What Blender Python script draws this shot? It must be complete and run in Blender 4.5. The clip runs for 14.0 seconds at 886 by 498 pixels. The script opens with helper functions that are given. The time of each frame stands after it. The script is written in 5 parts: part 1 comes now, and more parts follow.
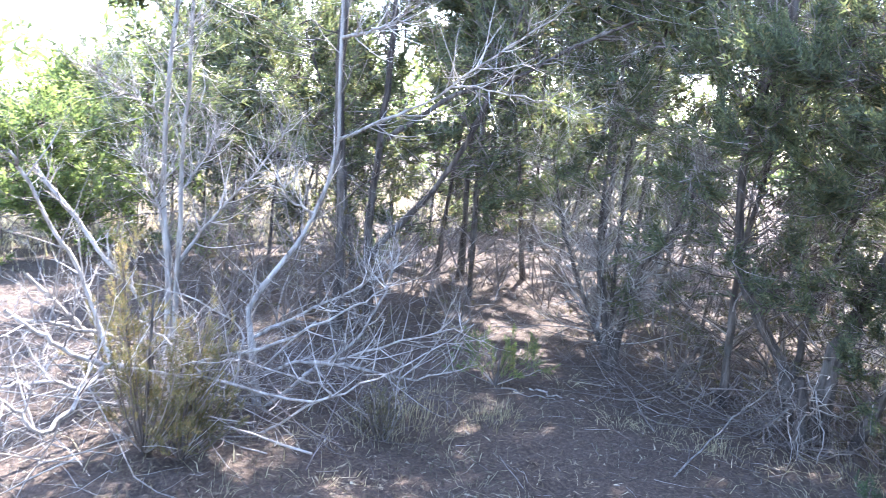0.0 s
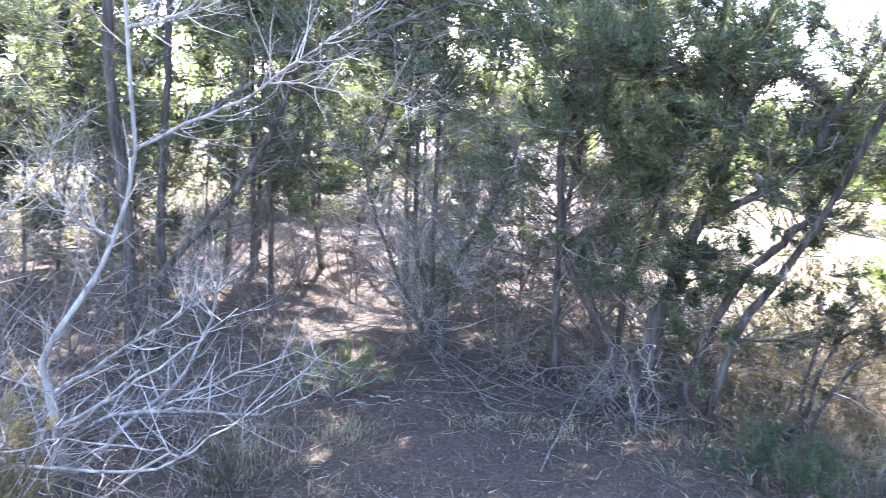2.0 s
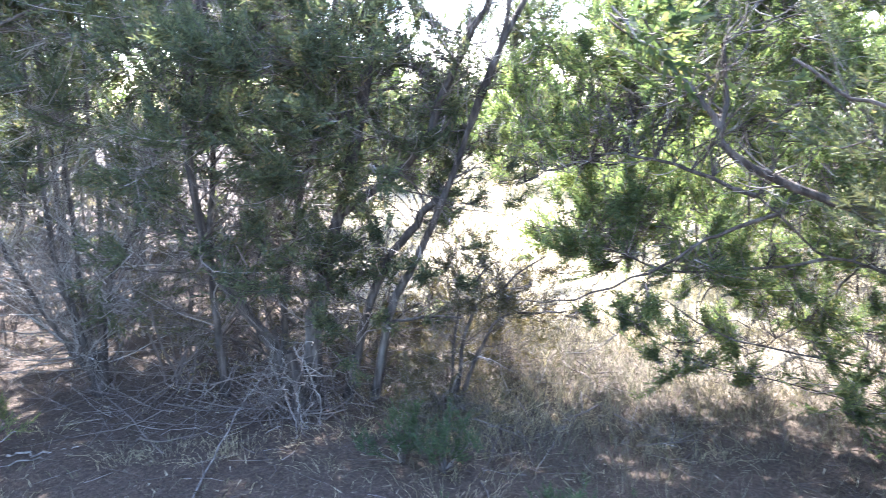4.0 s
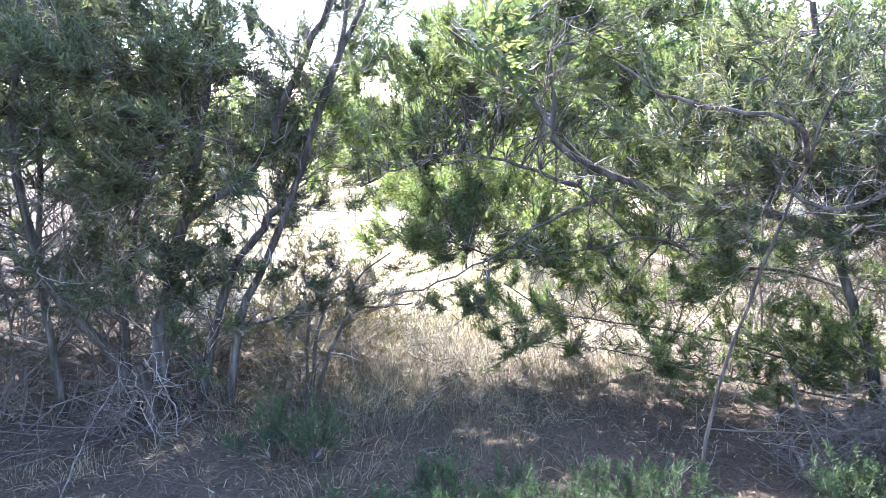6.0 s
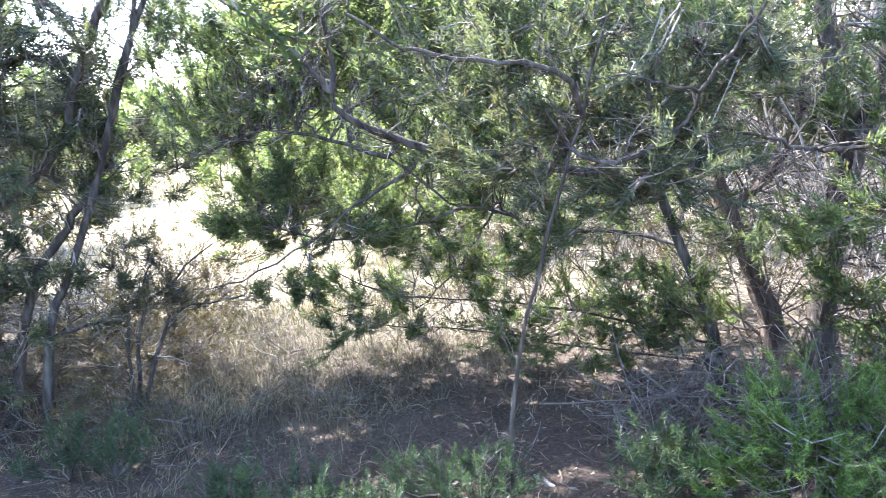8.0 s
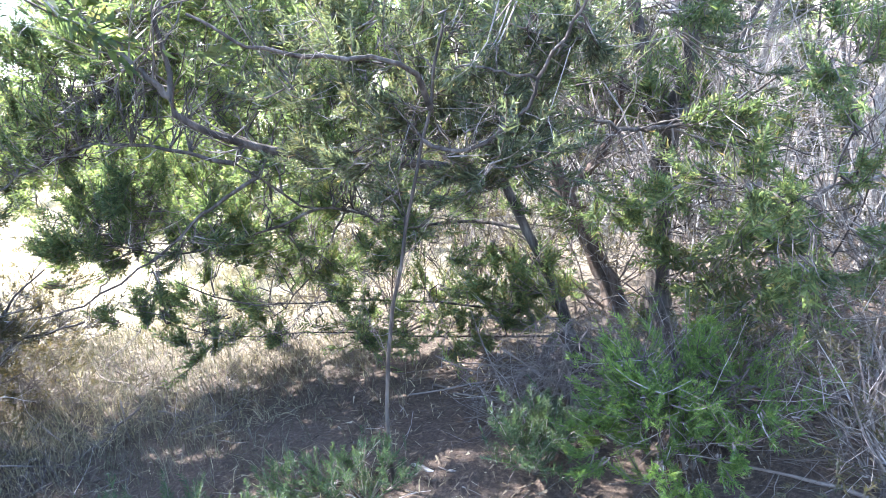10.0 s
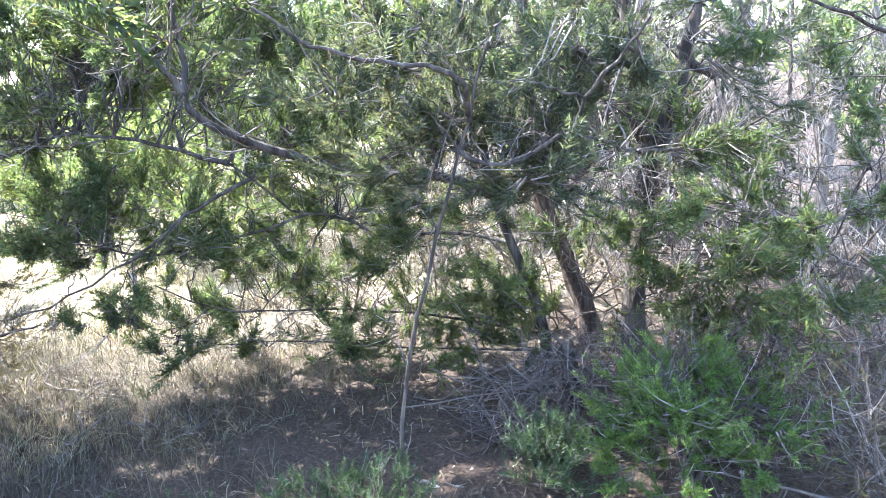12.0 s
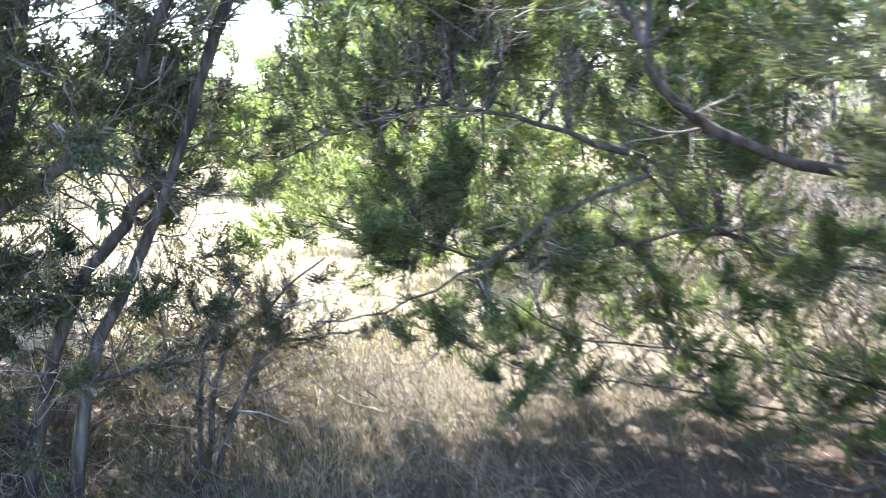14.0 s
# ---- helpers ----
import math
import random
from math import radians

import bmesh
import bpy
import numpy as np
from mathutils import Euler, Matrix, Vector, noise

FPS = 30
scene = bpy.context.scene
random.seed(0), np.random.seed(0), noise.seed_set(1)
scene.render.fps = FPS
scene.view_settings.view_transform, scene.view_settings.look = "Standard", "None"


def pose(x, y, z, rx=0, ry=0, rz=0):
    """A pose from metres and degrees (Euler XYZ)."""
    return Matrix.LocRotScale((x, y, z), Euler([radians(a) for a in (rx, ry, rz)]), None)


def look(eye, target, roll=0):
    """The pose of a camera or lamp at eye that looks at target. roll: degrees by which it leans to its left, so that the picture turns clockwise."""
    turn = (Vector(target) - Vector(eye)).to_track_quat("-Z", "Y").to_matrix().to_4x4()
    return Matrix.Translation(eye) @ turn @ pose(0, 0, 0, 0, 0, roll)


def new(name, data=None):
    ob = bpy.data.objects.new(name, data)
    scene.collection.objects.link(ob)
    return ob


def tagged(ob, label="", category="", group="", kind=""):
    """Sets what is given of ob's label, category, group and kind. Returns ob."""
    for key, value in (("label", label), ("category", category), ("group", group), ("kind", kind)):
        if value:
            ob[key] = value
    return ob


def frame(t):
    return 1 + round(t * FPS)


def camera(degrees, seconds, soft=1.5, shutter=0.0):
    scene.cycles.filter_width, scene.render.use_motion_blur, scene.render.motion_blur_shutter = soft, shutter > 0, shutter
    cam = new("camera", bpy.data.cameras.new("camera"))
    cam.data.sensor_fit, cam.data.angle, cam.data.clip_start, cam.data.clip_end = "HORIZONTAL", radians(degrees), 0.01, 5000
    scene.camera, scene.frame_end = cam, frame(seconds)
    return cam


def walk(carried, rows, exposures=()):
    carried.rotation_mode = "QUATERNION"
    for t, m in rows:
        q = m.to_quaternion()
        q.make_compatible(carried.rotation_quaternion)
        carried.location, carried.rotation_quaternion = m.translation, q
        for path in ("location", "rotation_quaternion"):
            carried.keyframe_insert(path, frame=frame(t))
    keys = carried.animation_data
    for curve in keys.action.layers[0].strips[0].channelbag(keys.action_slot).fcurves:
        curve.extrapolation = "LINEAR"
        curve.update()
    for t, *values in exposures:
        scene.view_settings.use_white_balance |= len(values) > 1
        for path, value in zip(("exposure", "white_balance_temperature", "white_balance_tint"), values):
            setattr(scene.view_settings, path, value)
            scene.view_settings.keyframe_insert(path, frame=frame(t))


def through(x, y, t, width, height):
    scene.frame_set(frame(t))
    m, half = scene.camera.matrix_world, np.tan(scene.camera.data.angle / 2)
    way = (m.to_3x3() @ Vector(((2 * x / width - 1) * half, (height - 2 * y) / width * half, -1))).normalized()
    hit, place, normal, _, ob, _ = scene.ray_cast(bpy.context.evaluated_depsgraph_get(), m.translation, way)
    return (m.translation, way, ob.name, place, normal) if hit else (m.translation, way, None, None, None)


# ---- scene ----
cam = camera(60.0, 14.0, soft=0.6, shutter=0.38)
# seconds, place, yaw, pitch, roll
PATH = [
    (0.0, 0.238, -0.267, 1.733, 6.83, -9.00, 4.73),
    (0.5, 0.145, -0.146, 1.755, 2.71, -9.08, 3.37),
    (1.0, 0.050, -0.048, 1.789, -1.25, -9.42, 2.86),
    (1.5, -0.070, 0.044, 1.834, -5.80, -10.03, 2.45),
    (2.0, -0.222, 0.106, 1.881, -11.49, -10.43, 2.45),
    (2.5, -0.389, 0.078, 1.946, -19.95, -10.60, 2.80),
    (3.0, -0.100, 0.175, 1.953, -25.32, -10.78, 1.13),
    (3.5, 0.196, 0.118, 1.928, -28.05, -10.99, -0.98),
    (4.0, 0.417, -0.041, 1.960, -30.49, -11.30, -2.31),
    (4.2, 0.444, -0.084, 1.961, -32.03, -11.34, -2.48),
    (6.3, 0.008, -0.108, 1.914, -46.27, -10.97, -2.80),
    (6.5, 0.032, -0.125, 1.914, -46.65, -11.12, -2.95),
    (7.0, 0.262, -0.228, 1.886, -46.94, -11.50, -3.71),
    (7.5, 0.559, -0.353, 1.836, -47.64, -11.92, -5.18),
    (8.0, 0.708, -0.410, 1.797, -49.68, -12.59, -6.15),
    (8.5, 0.768, -0.390, 1.831, -51.72, -13.69, -7.14),
    (9.0, 0.749, -0.506, 1.753, -54.58, -13.23, -7.66),
    (9.2, 0.726, -0.540, 1.744, -55.86, -13.18, -8.30),
    (11.3, 0.489, 0.071, 1.826, -68.84, -14.17, -4.88),
    (11.5, 0.476, 0.093, 1.828, -69.19, -14.12, -4.56),
    (12.0, 0.461, 0.132, 1.839, -69.75, -14.01, -4.47),
    (12.5, 0.497, 0.253, 1.846, -68.88, -14.03, -3.74),
    (13.0, 0.443, 0.346, 1.912, -62.50, -14.27, -3.24),
    (13.2, 0.422, 0.458, 1.902, -59.89, -14.32, -3.41),
    (13.4, 0.459, 0.697, 1.837, -59.22, -13.87, -3.41),
    (13.6, 0.542, 0.957, 1.766, -59.14, -13.41, -3.09),
    (13.8, 0.643, 1.175, 1.717, -58.38, -12.65, -3.15),
    (14.0, 0.786, 1.410, 1.655, -57.33, -11.43, -1.78),
]

rows = []
for t, x, y, z, yaw, pitch, roll in PATH:
    turn = Matrix.Rotation(radians(yaw), 4, "Z") @ Matrix.Rotation(radians(90 + pitch), 4, "X") @ Matrix.Rotation(radians(roll), 4, "Z")
    rows.append((t, Matrix.Translation((x, y, z)) @ turn))
walk(cam, rows, exposures=[(0.0, 3.44, 5850, 18), (2.0, 3.5, 5850, 19), (3.0, 3.38, 5800, 17), (4.0, 3.28, 5800, 16), (6.5, 3.17, 5750, 15), (7.4, 3.24, 5750, 15), (8.0, 3.08, 5750, 14), (9.0, 3.23, 5750, 14), (12.5, 3.17, 5750, 13), (13.1, 3.16, 5850, 13), (14.0, 2.98, 6000, 11)])

# ---- light: a high sun beyond the field, clear sky ----
SUN_YAW, SUN_HIGH = -6.0, 49.0          # degrees from +y to the left, and above the level
world = bpy.data.worlds.new("sky")
scene.world = world
world.use_nodes = True
nt = world.node_tree
sky = nt.nodes.new("ShaderNodeTexSky")
sky.sky_type, sky.sun_disc = "NISHITA", False
sky.sun_elevation, sky.sun_rotation = radians(SUN_HIGH), radians(-SUN_YAW)
sky.air_density, sky.dust_density, sky.ozone_density = 1.0, 1.0, 1.0
nt.nodes["Background"].inputs["Strength"].default_value = 0.15
nt.links.new(sky.outputs["Color"], nt.nodes["Background"].inputs["Color"])
lamp = bpy.data.lights.new("sun", "SUN")
lamp.energy, lamp.angle, lamp.color = 4.5, radians(0.6), (1.0, 0.95, 0.86)
sun = new("sun", lamp)
toward = Vector((-math.sin(radians(SUN_YAW)), math.cos(radians(SUN_YAW)), math.tan(radians(SUN_HIGH))))
sun.matrix_basis = look(toward * 40, (0, 0, 0))


# ---- materials ----
def material(name, rough=0.8):
    m = bpy.data.materials.new(name)
    m.use_nodes = True
    b = m.node_tree.nodes["Principled BSDF"]
    b.inputs["Roughness"].default_value = rough
    return m, m.node_tree, b


def ramp(tree, fac, stops):
    n = tree.nodes.new("ShaderNodeValToRGB")
    e = n.color_ramp.elements
    while len(e) < len(stops):
        e.new(0.5)
    for k, (pos, col) in enumerate(stops):
        e[k].position, e[k].color = pos, (*col, 1)
    tree.links.new(fac, n.inputs["Fac"])
    return n.outputs["Color"]


def noise_tex(tree, scale, detail=6, stretch=(1, 1, 1), rough=0.6):
    co = tree.nodes.new("ShaderNodeTexCoord")
    mp = tree.nodes.new("ShaderNodeMapping")
    mp.inputs["Scale"].default_value = stretch
    n = tree.nodes.new("ShaderNodeTexNoise")
    n.inputs["Scale"].default_value, n.inputs["Detail"].default_value, n.inputs["Roughness"].default_value = scale, detail, rough
    tree.links.new(co.outputs["Object"], mp.inputs["Vector"])
    tree.links.new(mp.outputs["Vector"], n.inputs["Vector"])
    return n.outputs["Fac"]


def mixed(tree, fac, a, b, mode="MIX"):
    n = tree.nodes.new("ShaderNodeMix")
    n.data_type, n.blend_type = "RGBA", mode
    for sock, v in ((n.inputs["Factor"], fac), (n.inputs[6], a), (n.inputs[7], b)):
        if isinstance(v, (int, float)):
            sock.default_value = v
        elif isinstance(v, tuple):
            sock.default_value = (*v, 1)
        else:
            tree.links.new(v, sock)
    return n.outputs[2]


def bump(tree, b, height, strength, distance):
    n = tree.nodes.new("ShaderNodeBump")
    n.inputs["Strength"].default_value, n.inputs["Distance"].default_value = strength, distance
    tree.links.new(height, n.inputs["Height"])
    tree.links.new(n.outputs["Normal"], b.inputs["Normal"])


def bark_material(name, dark, mid, pale, lichen=0.3):
    m, tree, b = material(name, 0.9)
    streak = noise_tex(tree, 26, 8, (1, 1, 0.16))
    blotch = noise_tex(tree, 5, 4)
    col = ramp(tree, streak, [(0.32, dark), (0.5, mid), (0.68, pale)])
    patch = ramp(tree, blotch, [(0.52, (0, 0, 0)), (0.68, (lichen, lichen, lichen))])
    tree.links.new(mixed(tree, patch, col, (0.36, 0.36, 0.33)), b.inputs["Base Color"])
    bump(tree, b, streak, 1.0, 0.02)
    return m


def leaf_material(name, stops, through_col, through=0.35, rough=0.55, dry=0.35):
    m, tree, b = material(name, rough)
    geo = tree.nodes.new("ShaderNodeNewGeometry")
    col = ramp(tree, geo.outputs["Random Per Island"], stops)
    big = noise_tex(tree, 1.6, 3)
    tint = ramp(tree, big, [(0.35, (0.62, 0.66, 0.6)), (0.65, (1.25, 1.2, 1.0))])
    col = mixed(tree, 1.0, col, tint, "MULTIPLY")
    browned = ramp(tree, noise_tex(tree, 4.3, 3), [(0.56, (0, 0, 0)), (0.72, (dry, dry, dry))])
    col = mixed(tree, browned, col, (0.15, 0.125, 0.062))
    tree.links.new(col, b.inputs["Base Color"])
    t = tree.nodes.new("ShaderNodeBsdfTranslucent")
    t.inputs["Color"].default_value = (*through_col, 1)
    tree.links.new(mixed(tree, 1.0, col, through_col, "MULTIPLY"), t.inputs["Color"])
    mix = tree.nodes.new("ShaderNodeMixShader")
    mix.inputs["Fac"].default_value = through
    tree.links.new(b.outputs["BSDF"], mix.inputs[1])
    tree.links.new(t.outputs["BSDF"], mix.inputs[2])
    tree.links.new(mix.outputs["Shader"], tree.nodes["Material Output"].inputs["Surface"])
    return m


def twig_material(name, stops):
    m, tree, b = material(name, 0.85)
    geo = tree.nodes.new("ShaderNodeNewGeometry")
    col = ramp(tree, geo.outputs["Random Per Island"], stops)
    fine = ramp(tree, noise_tex(tree, 60, 4), [(0.3, (0.7, 0.68, 0.66)), (0.7, (1.15, 1.15, 1.15))])
    tree.links.new(mixed(tree, 1.0, col, fine, "MULTIPLY"), b.inputs["Base Color"])
    return m


BARK = bark_material("juniper_bark", (0.022, 0.017, 0.014), (0.066, 0.052, 0.043), (0.165, 0.138, 0.118), 0.16)
BARK_RED = bark_material("red_bark", (0.036, 0.023, 0.017), (0.09, 0.06, 0.047), (0.19, 0.15, 0.125), 0.1)
DEADWOOD = bark_material("weathered_wood", (0.12, 0.1, 0.085), (0.28, 0.252, 0.222), (0.46, 0.43, 0.39), 0.25)
BARK_GREY = bark_material("grey_young_bark", (0.09, 0.075, 0.065), (0.19, 0.165, 0.145), (0.30, 0.27, 0.245), 0.2)
TWIG = twig_material("twig", [(0.0, (0.066, 0.05, 0.042)), (0.55, (0.16, 0.13, 0.113)), (0.85, (0.26, 0.228, 0.205)), (1.0, (0.42, 0.385, 0.36))])
TWIG_PALE = twig_material("pale_twig", [(0.0, (0.11, 0.09, 0.075)), (0.4, (0.24, 0.21, 0.182)), (0.7, (0.39, 0.358, 0.32)), (1.0, (0.55, 0.52, 0.48))])
STRAW_TWIG = twig_material("litter_stick", [(0.0, (0.06, 0.048, 0.04)), (0.7, (0.13, 0.108, 0.09)), (1.0, (0.36, 0.32, 0.28))])
LEAF = leaf_material("juniper_leaf", [(0.0, (0.052, 0.067, 0.052)), (0.55, (0.09, 0.112, 0.08)), (0.88, (0.132, 0.156, 0.106)), (1.0, (0.19, 0.155, 0.11))], (1.7, 1.65, 1.05), 0.5)
# lit copy of the juniper leaf: sun glow put into lighter, yellower colours
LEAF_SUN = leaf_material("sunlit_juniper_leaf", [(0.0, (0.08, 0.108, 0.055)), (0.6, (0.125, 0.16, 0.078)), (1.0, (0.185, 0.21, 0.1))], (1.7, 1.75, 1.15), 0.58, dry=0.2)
LEAF_MID = leaf_material("green_juniper_leaf", [(0.0, (0.056, 0.082, 0.054)), (0.5, (0.1, 0.135, 0.08)), (0.88, (0.145, 0.185, 0.105)), (1.0, (0.21, 0.17, 0.11))], (1.85, 1.85, 1.1), 0.62, dry=0.5)
LEAF_FRESH = leaf_material("fresh_juniper_leaf", [(0.0, (0.078, 0.13, 0.052)), (0.6, (0.138, 0.215, 0.08)), (1.0, (0.22, 0.29, 0.115))], (1.7, 1.8, 0.85), 0.55, dry=0.2)
LEAF_DEEP = leaf_material("deep_green_leaf", [(0.0, (0.038, 0.064, 0.04)), (0.6, (0.066, 0.104, 0.06)), (1.0, (0.105, 0.15, 0.08))], (1.4, 1.45, 0.85), 0.42, dry=0.15)
LEAF_YELLOW = leaf_material("yellowed_juniper_leaf", [(0.0, (0.095, 0.105, 0.06)), (0.6, (0.155, 0.14, 0.085)), (1.0, (0.25, 0.185, 0.115))], (1.45, 1.35, 0.85), 0.45)
LEAF_BROWN = leaf_material("dull_brown_leaf", [(0.0, (0.055, 0.056, 0.035)), (0.6, (0.095, 0.092, 0.055)), (1.0, (0.16, 0.125, 0.075))], (1.5, 1.3, 0.7), 0.35)
STRAW = leaf_material("dry_grass", [(0.0, (0.36, 0.31, 0.21)), (0.6, (0.52, 0.46, 0.33)), (1.0, (0.64, 0.58, 0.45))], (1.0, 1.0, 0.85), 0.35, 0.7, 0.0)
# grey-brown dry grass, its tone kept low to make up for missing tree shade
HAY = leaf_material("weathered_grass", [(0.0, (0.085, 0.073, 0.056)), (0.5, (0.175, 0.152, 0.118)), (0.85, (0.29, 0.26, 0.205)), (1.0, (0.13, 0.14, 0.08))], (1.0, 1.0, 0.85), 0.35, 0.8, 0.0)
NEEDLE = leaf_material("needle_litter", [(0.0, (0.05, 0.034, 0.025)), (0.6, (0.12, 0.088, 0.065)), (0.9, (0.22, 0.175, 0.13)), (1.0, (0.42, 0.37, 0.30))], (0.8, 0.7, 0.5), 0.1, 0.8, 0.0)


def ground_material():
    m, tree, b = material("ground", 0.95)
    far = noise_tex(tree, 0.35, 4)
    mid = noise_tex(tree, 3.0, 8)
    fine = noise_tex(tree, 45, 8, rough=0.75)
    soil = ramp(tree, fine, [(0.3, (0.034, 0.022, 0.016)), (0.5, (0.077, 0.052, 0.037)), (0.72, (0.2, 0.148, 0.108))])
    straw = ramp(tree, fine, [(0.3, (0.28, 0.23, 0.15)), (0.5, (0.44, 0.38, 0.27)), (0.72, (0.60, 0.54, 0.41))])
    # the open field, beyond a line across the place, and the clearing behind the shrub
    geo = tree.nodes.new("ShaderNodeNewGeometry")
    dot = tree.nodes.new("ShaderNodeVectorMath")
    dot.operation = "DOT_PRODUCT"
    dot.inputs[1].default_value = (0.85, 0.53, 0)
    tree.links.new(geo.outputs["Position"], dot.inputs[0])
    add = tree.nodes.new("ShaderNodeMath")
    add.operation = "MULTIPLY_ADD"
    tree.links.new(mid, add.inputs[0])
    add.inputs[1].default_value = 2.2
    tree.links.new(dot.outputs["Value"], add.inputs[2])
    rng_ = tree.nodes.new("ShaderNodeMapRange")
    rng_.inputs["From Min"].default_value, rng_.inputs["From Max"].default_value = 6.0, 8.2
    tree.links.new(add.outputs["Value"], rng_.inputs["Value"])
    dot2 = tree.nodes.new("ShaderNodeVectorMath")
    dot2.operation = "DOT_PRODUCT"
    dot2.inputs[1].default_value = (-0.45, 0.9, 0)
    tree.links.new(geo.outputs["Position"], dot2.inputs[0])
    rng2 = tree.nodes.new("ShaderNodeMapRange")
    rng2.inputs["From Min"].default_value, rng2.inputs["From Max"].default_value = -3.0, -1.4
    tree.links.new(dot2.outputs["Value"], rng2.inputs["Value"])
    dot3 = tree.nodes.new("ShaderNodeVectorMath")
    dot3.operation = "DOT_PRODUCT"
    dot3.inputs[1].default_value = (0.92, -0.40, 0)
    tree.links.new(geo.outputs["Position"], dot3.inputs[0])
    rng3 = tree.nodes.new("ShaderNodeMapRange")
    rng3.inputs["From Min"].default_value, rng3.inputs["From Max"].default_value = -0.3, 0.9
    tree.links.new(dot3.outputs["Value"], rng3.inputs["Value"])
    third = tree.nodes.new("ShaderNodeMath")
    third.operation = "MULTIPLY"
    tree.links.new(rng2.outputs["Result"], third.inputs[0])
    tree.links.new(rng3.outputs["Result"], third.inputs[1])
    both = tree.nodes.new("ShaderNodeMath")
    both.operation = "MULTIPLY"
    tree.links.new(rng_.outputs["Result"], both.inputs[0])
    tree.links.new(third.outputs["Value"], both.inputs[1])
    col = mixed(tree, both.outputs["Value"], soil, straw)
    tree.links.new(mixed(tree, 1.0, col, ramp(tree, far, [(0.3, (0.8, 0.78, 0.76)), (0.7, (1.1, 1.1, 1.1))]), "MULTIPLY"), b.inputs["Base Color"])
    bump(tree, b, fine, 0.8, 0.03)
    return m


GROUND = ground_material()


# ---- mesh helpers ----
def mesh_of(name, verts, faces):
    """A mesh from arrays: verts (n, 3) and faces (m, 3 or 4), or a list of such face arrays."""
    me = bpy.data.meshes.new(name)
    faces = faces if isinstance(faces, list) else [faces]
    loops = np.concatenate([f.ravel() for f in faces]).astype(np.int32)
    sizes = np.concatenate([np.full(len(f), f.shape[1]) for f in faces]).astype(np.int32)
    me.vertices.add(len(verts))
    me.vertices.foreach_set("co", np.ascontiguousarray(verts, np.float32).ravel())
    me.loops.add(len(loops))
    me.loops.foreach_set("vertex_index", loops)
    me.polygons.add(len(sizes))
    me.polygons.foreach_set("loop_start", (np.cumsum(sizes) - sizes).astype(np.int32))
    me.update(calc_edges=True)
    return me


def part(name, geometry, mat, parent=None, label="", smooth=False, kind=""):
    verts, faces = geometry
    me = mesh_of(name, verts, faces)
    me.materials.append(mat)
    if smooth:
        me.polygons.foreach_set("use_smooth", np.ones(len(me.polygons), bool))
    ob = new(name, me)
    if parent is not None:
        ob.parent = parent
        ob.matrix_parent_inverse = Matrix.Translation(-parent.location)
    return tagged(ob, label=label, kind=kind)


def unit(a):
    return a / np.maximum(np.linalg.norm(a, axis=-1, keepdims=True), 1e-9)


def tubes(paths, radii, sides=3):
    """Tapered tubes along paths (n, k, 3) with radii (n, k)."""
    n, k = paths.shape[:2]
    tan = unit(np.gradient(paths, axis=1))
    mean = unit(tan.mean(1))
    ref = np.where(np.abs(mean[:, 2:]) > 0.8, np.array([[0.95, 0.3, 0.0]]), np.array([[0.0, 0.0, 1.0]]))[:, None]
    u = unit(np.cross(tan, ref))
    v = np.cross(tan, u)
    a = np.arange(sides) * 2 * np.pi / sides
    ring = u[:, :, None] * np.cos(a)[:, None] + v[:, :, None] * np.sin(a)[:, None]
    verts = (paths[:, :, None] + ring * radii[:, :, None, None]).reshape(-1, 3)
    idx = np.arange(n * k * sides).reshape(n, k, sides)
    nxt = np.roll(idx, -1, 2)
    faces = np.stack([idx[:, :-1], nxt[:, :-1], nxt[:, 1:], idx[:, 1:]], -1).reshape(-1, 4)
    return verts, faces


def joined(parts):
    verts, faces, at = [], [], 0
    for v, f in parts:
        verts.append(v)
        faces.append(f + at)
        at += len(v)
    return np.concatenate(verts), np.concatenate(faces)


def curve(points, n, wobble=0.0, rng=None):
    """A smooth line of n points through the given ones."""
    p = np.array(points, float)
    p = np.concatenate([[2 * p[0] - p[1]], p, [2 * p[-1] - p[-2]]])
    s = np.linspace(0, len(p) - 3 - 1e-6, n)
    i, f = s.astype(int), (s % 1)[:, None]
    a, b, c, d = p[i], p[i + 1], p[i + 2], p[i + 3]
    out = 0.5 * (2 * b + (c - a) * f + (2 * a - 5 * b + 4 * c - d) * f**2 + (3 * b - a - 3 * c + d) * f**3)
    if wobble:
        out[1:] += rng.normal(0, wobble, (n - 1, 3))
    return out


def bole(line, r0, r1, rng, sides=9, flare=1.5):
    """A trunk or limb: an uneven tapered tube, knotty, a little wider at its foot."""
    k = len(line)
    s = np.linspace(0, 1, k)
    rad = (r0 + (r1 - r0) * s) * (1 + (flare - 1) * np.exp(-s * k / 1.6))
    rad = rad * (1 + rng.normal(0, 0.05, k))
    v, f = tubes(line[None], rad[None], sides)
    off = v.reshape(k, sides, 3) - line[:, None]
    groove = 1 + 0.13 * np.sin(np.arange(sides) * 2.4 + rng.uniform(0, 6))[None, :, None] + rng.normal(0, 0.05, (k, sides, 1))
    return (line[:, None] + off * groove).reshape(-1, 3), f


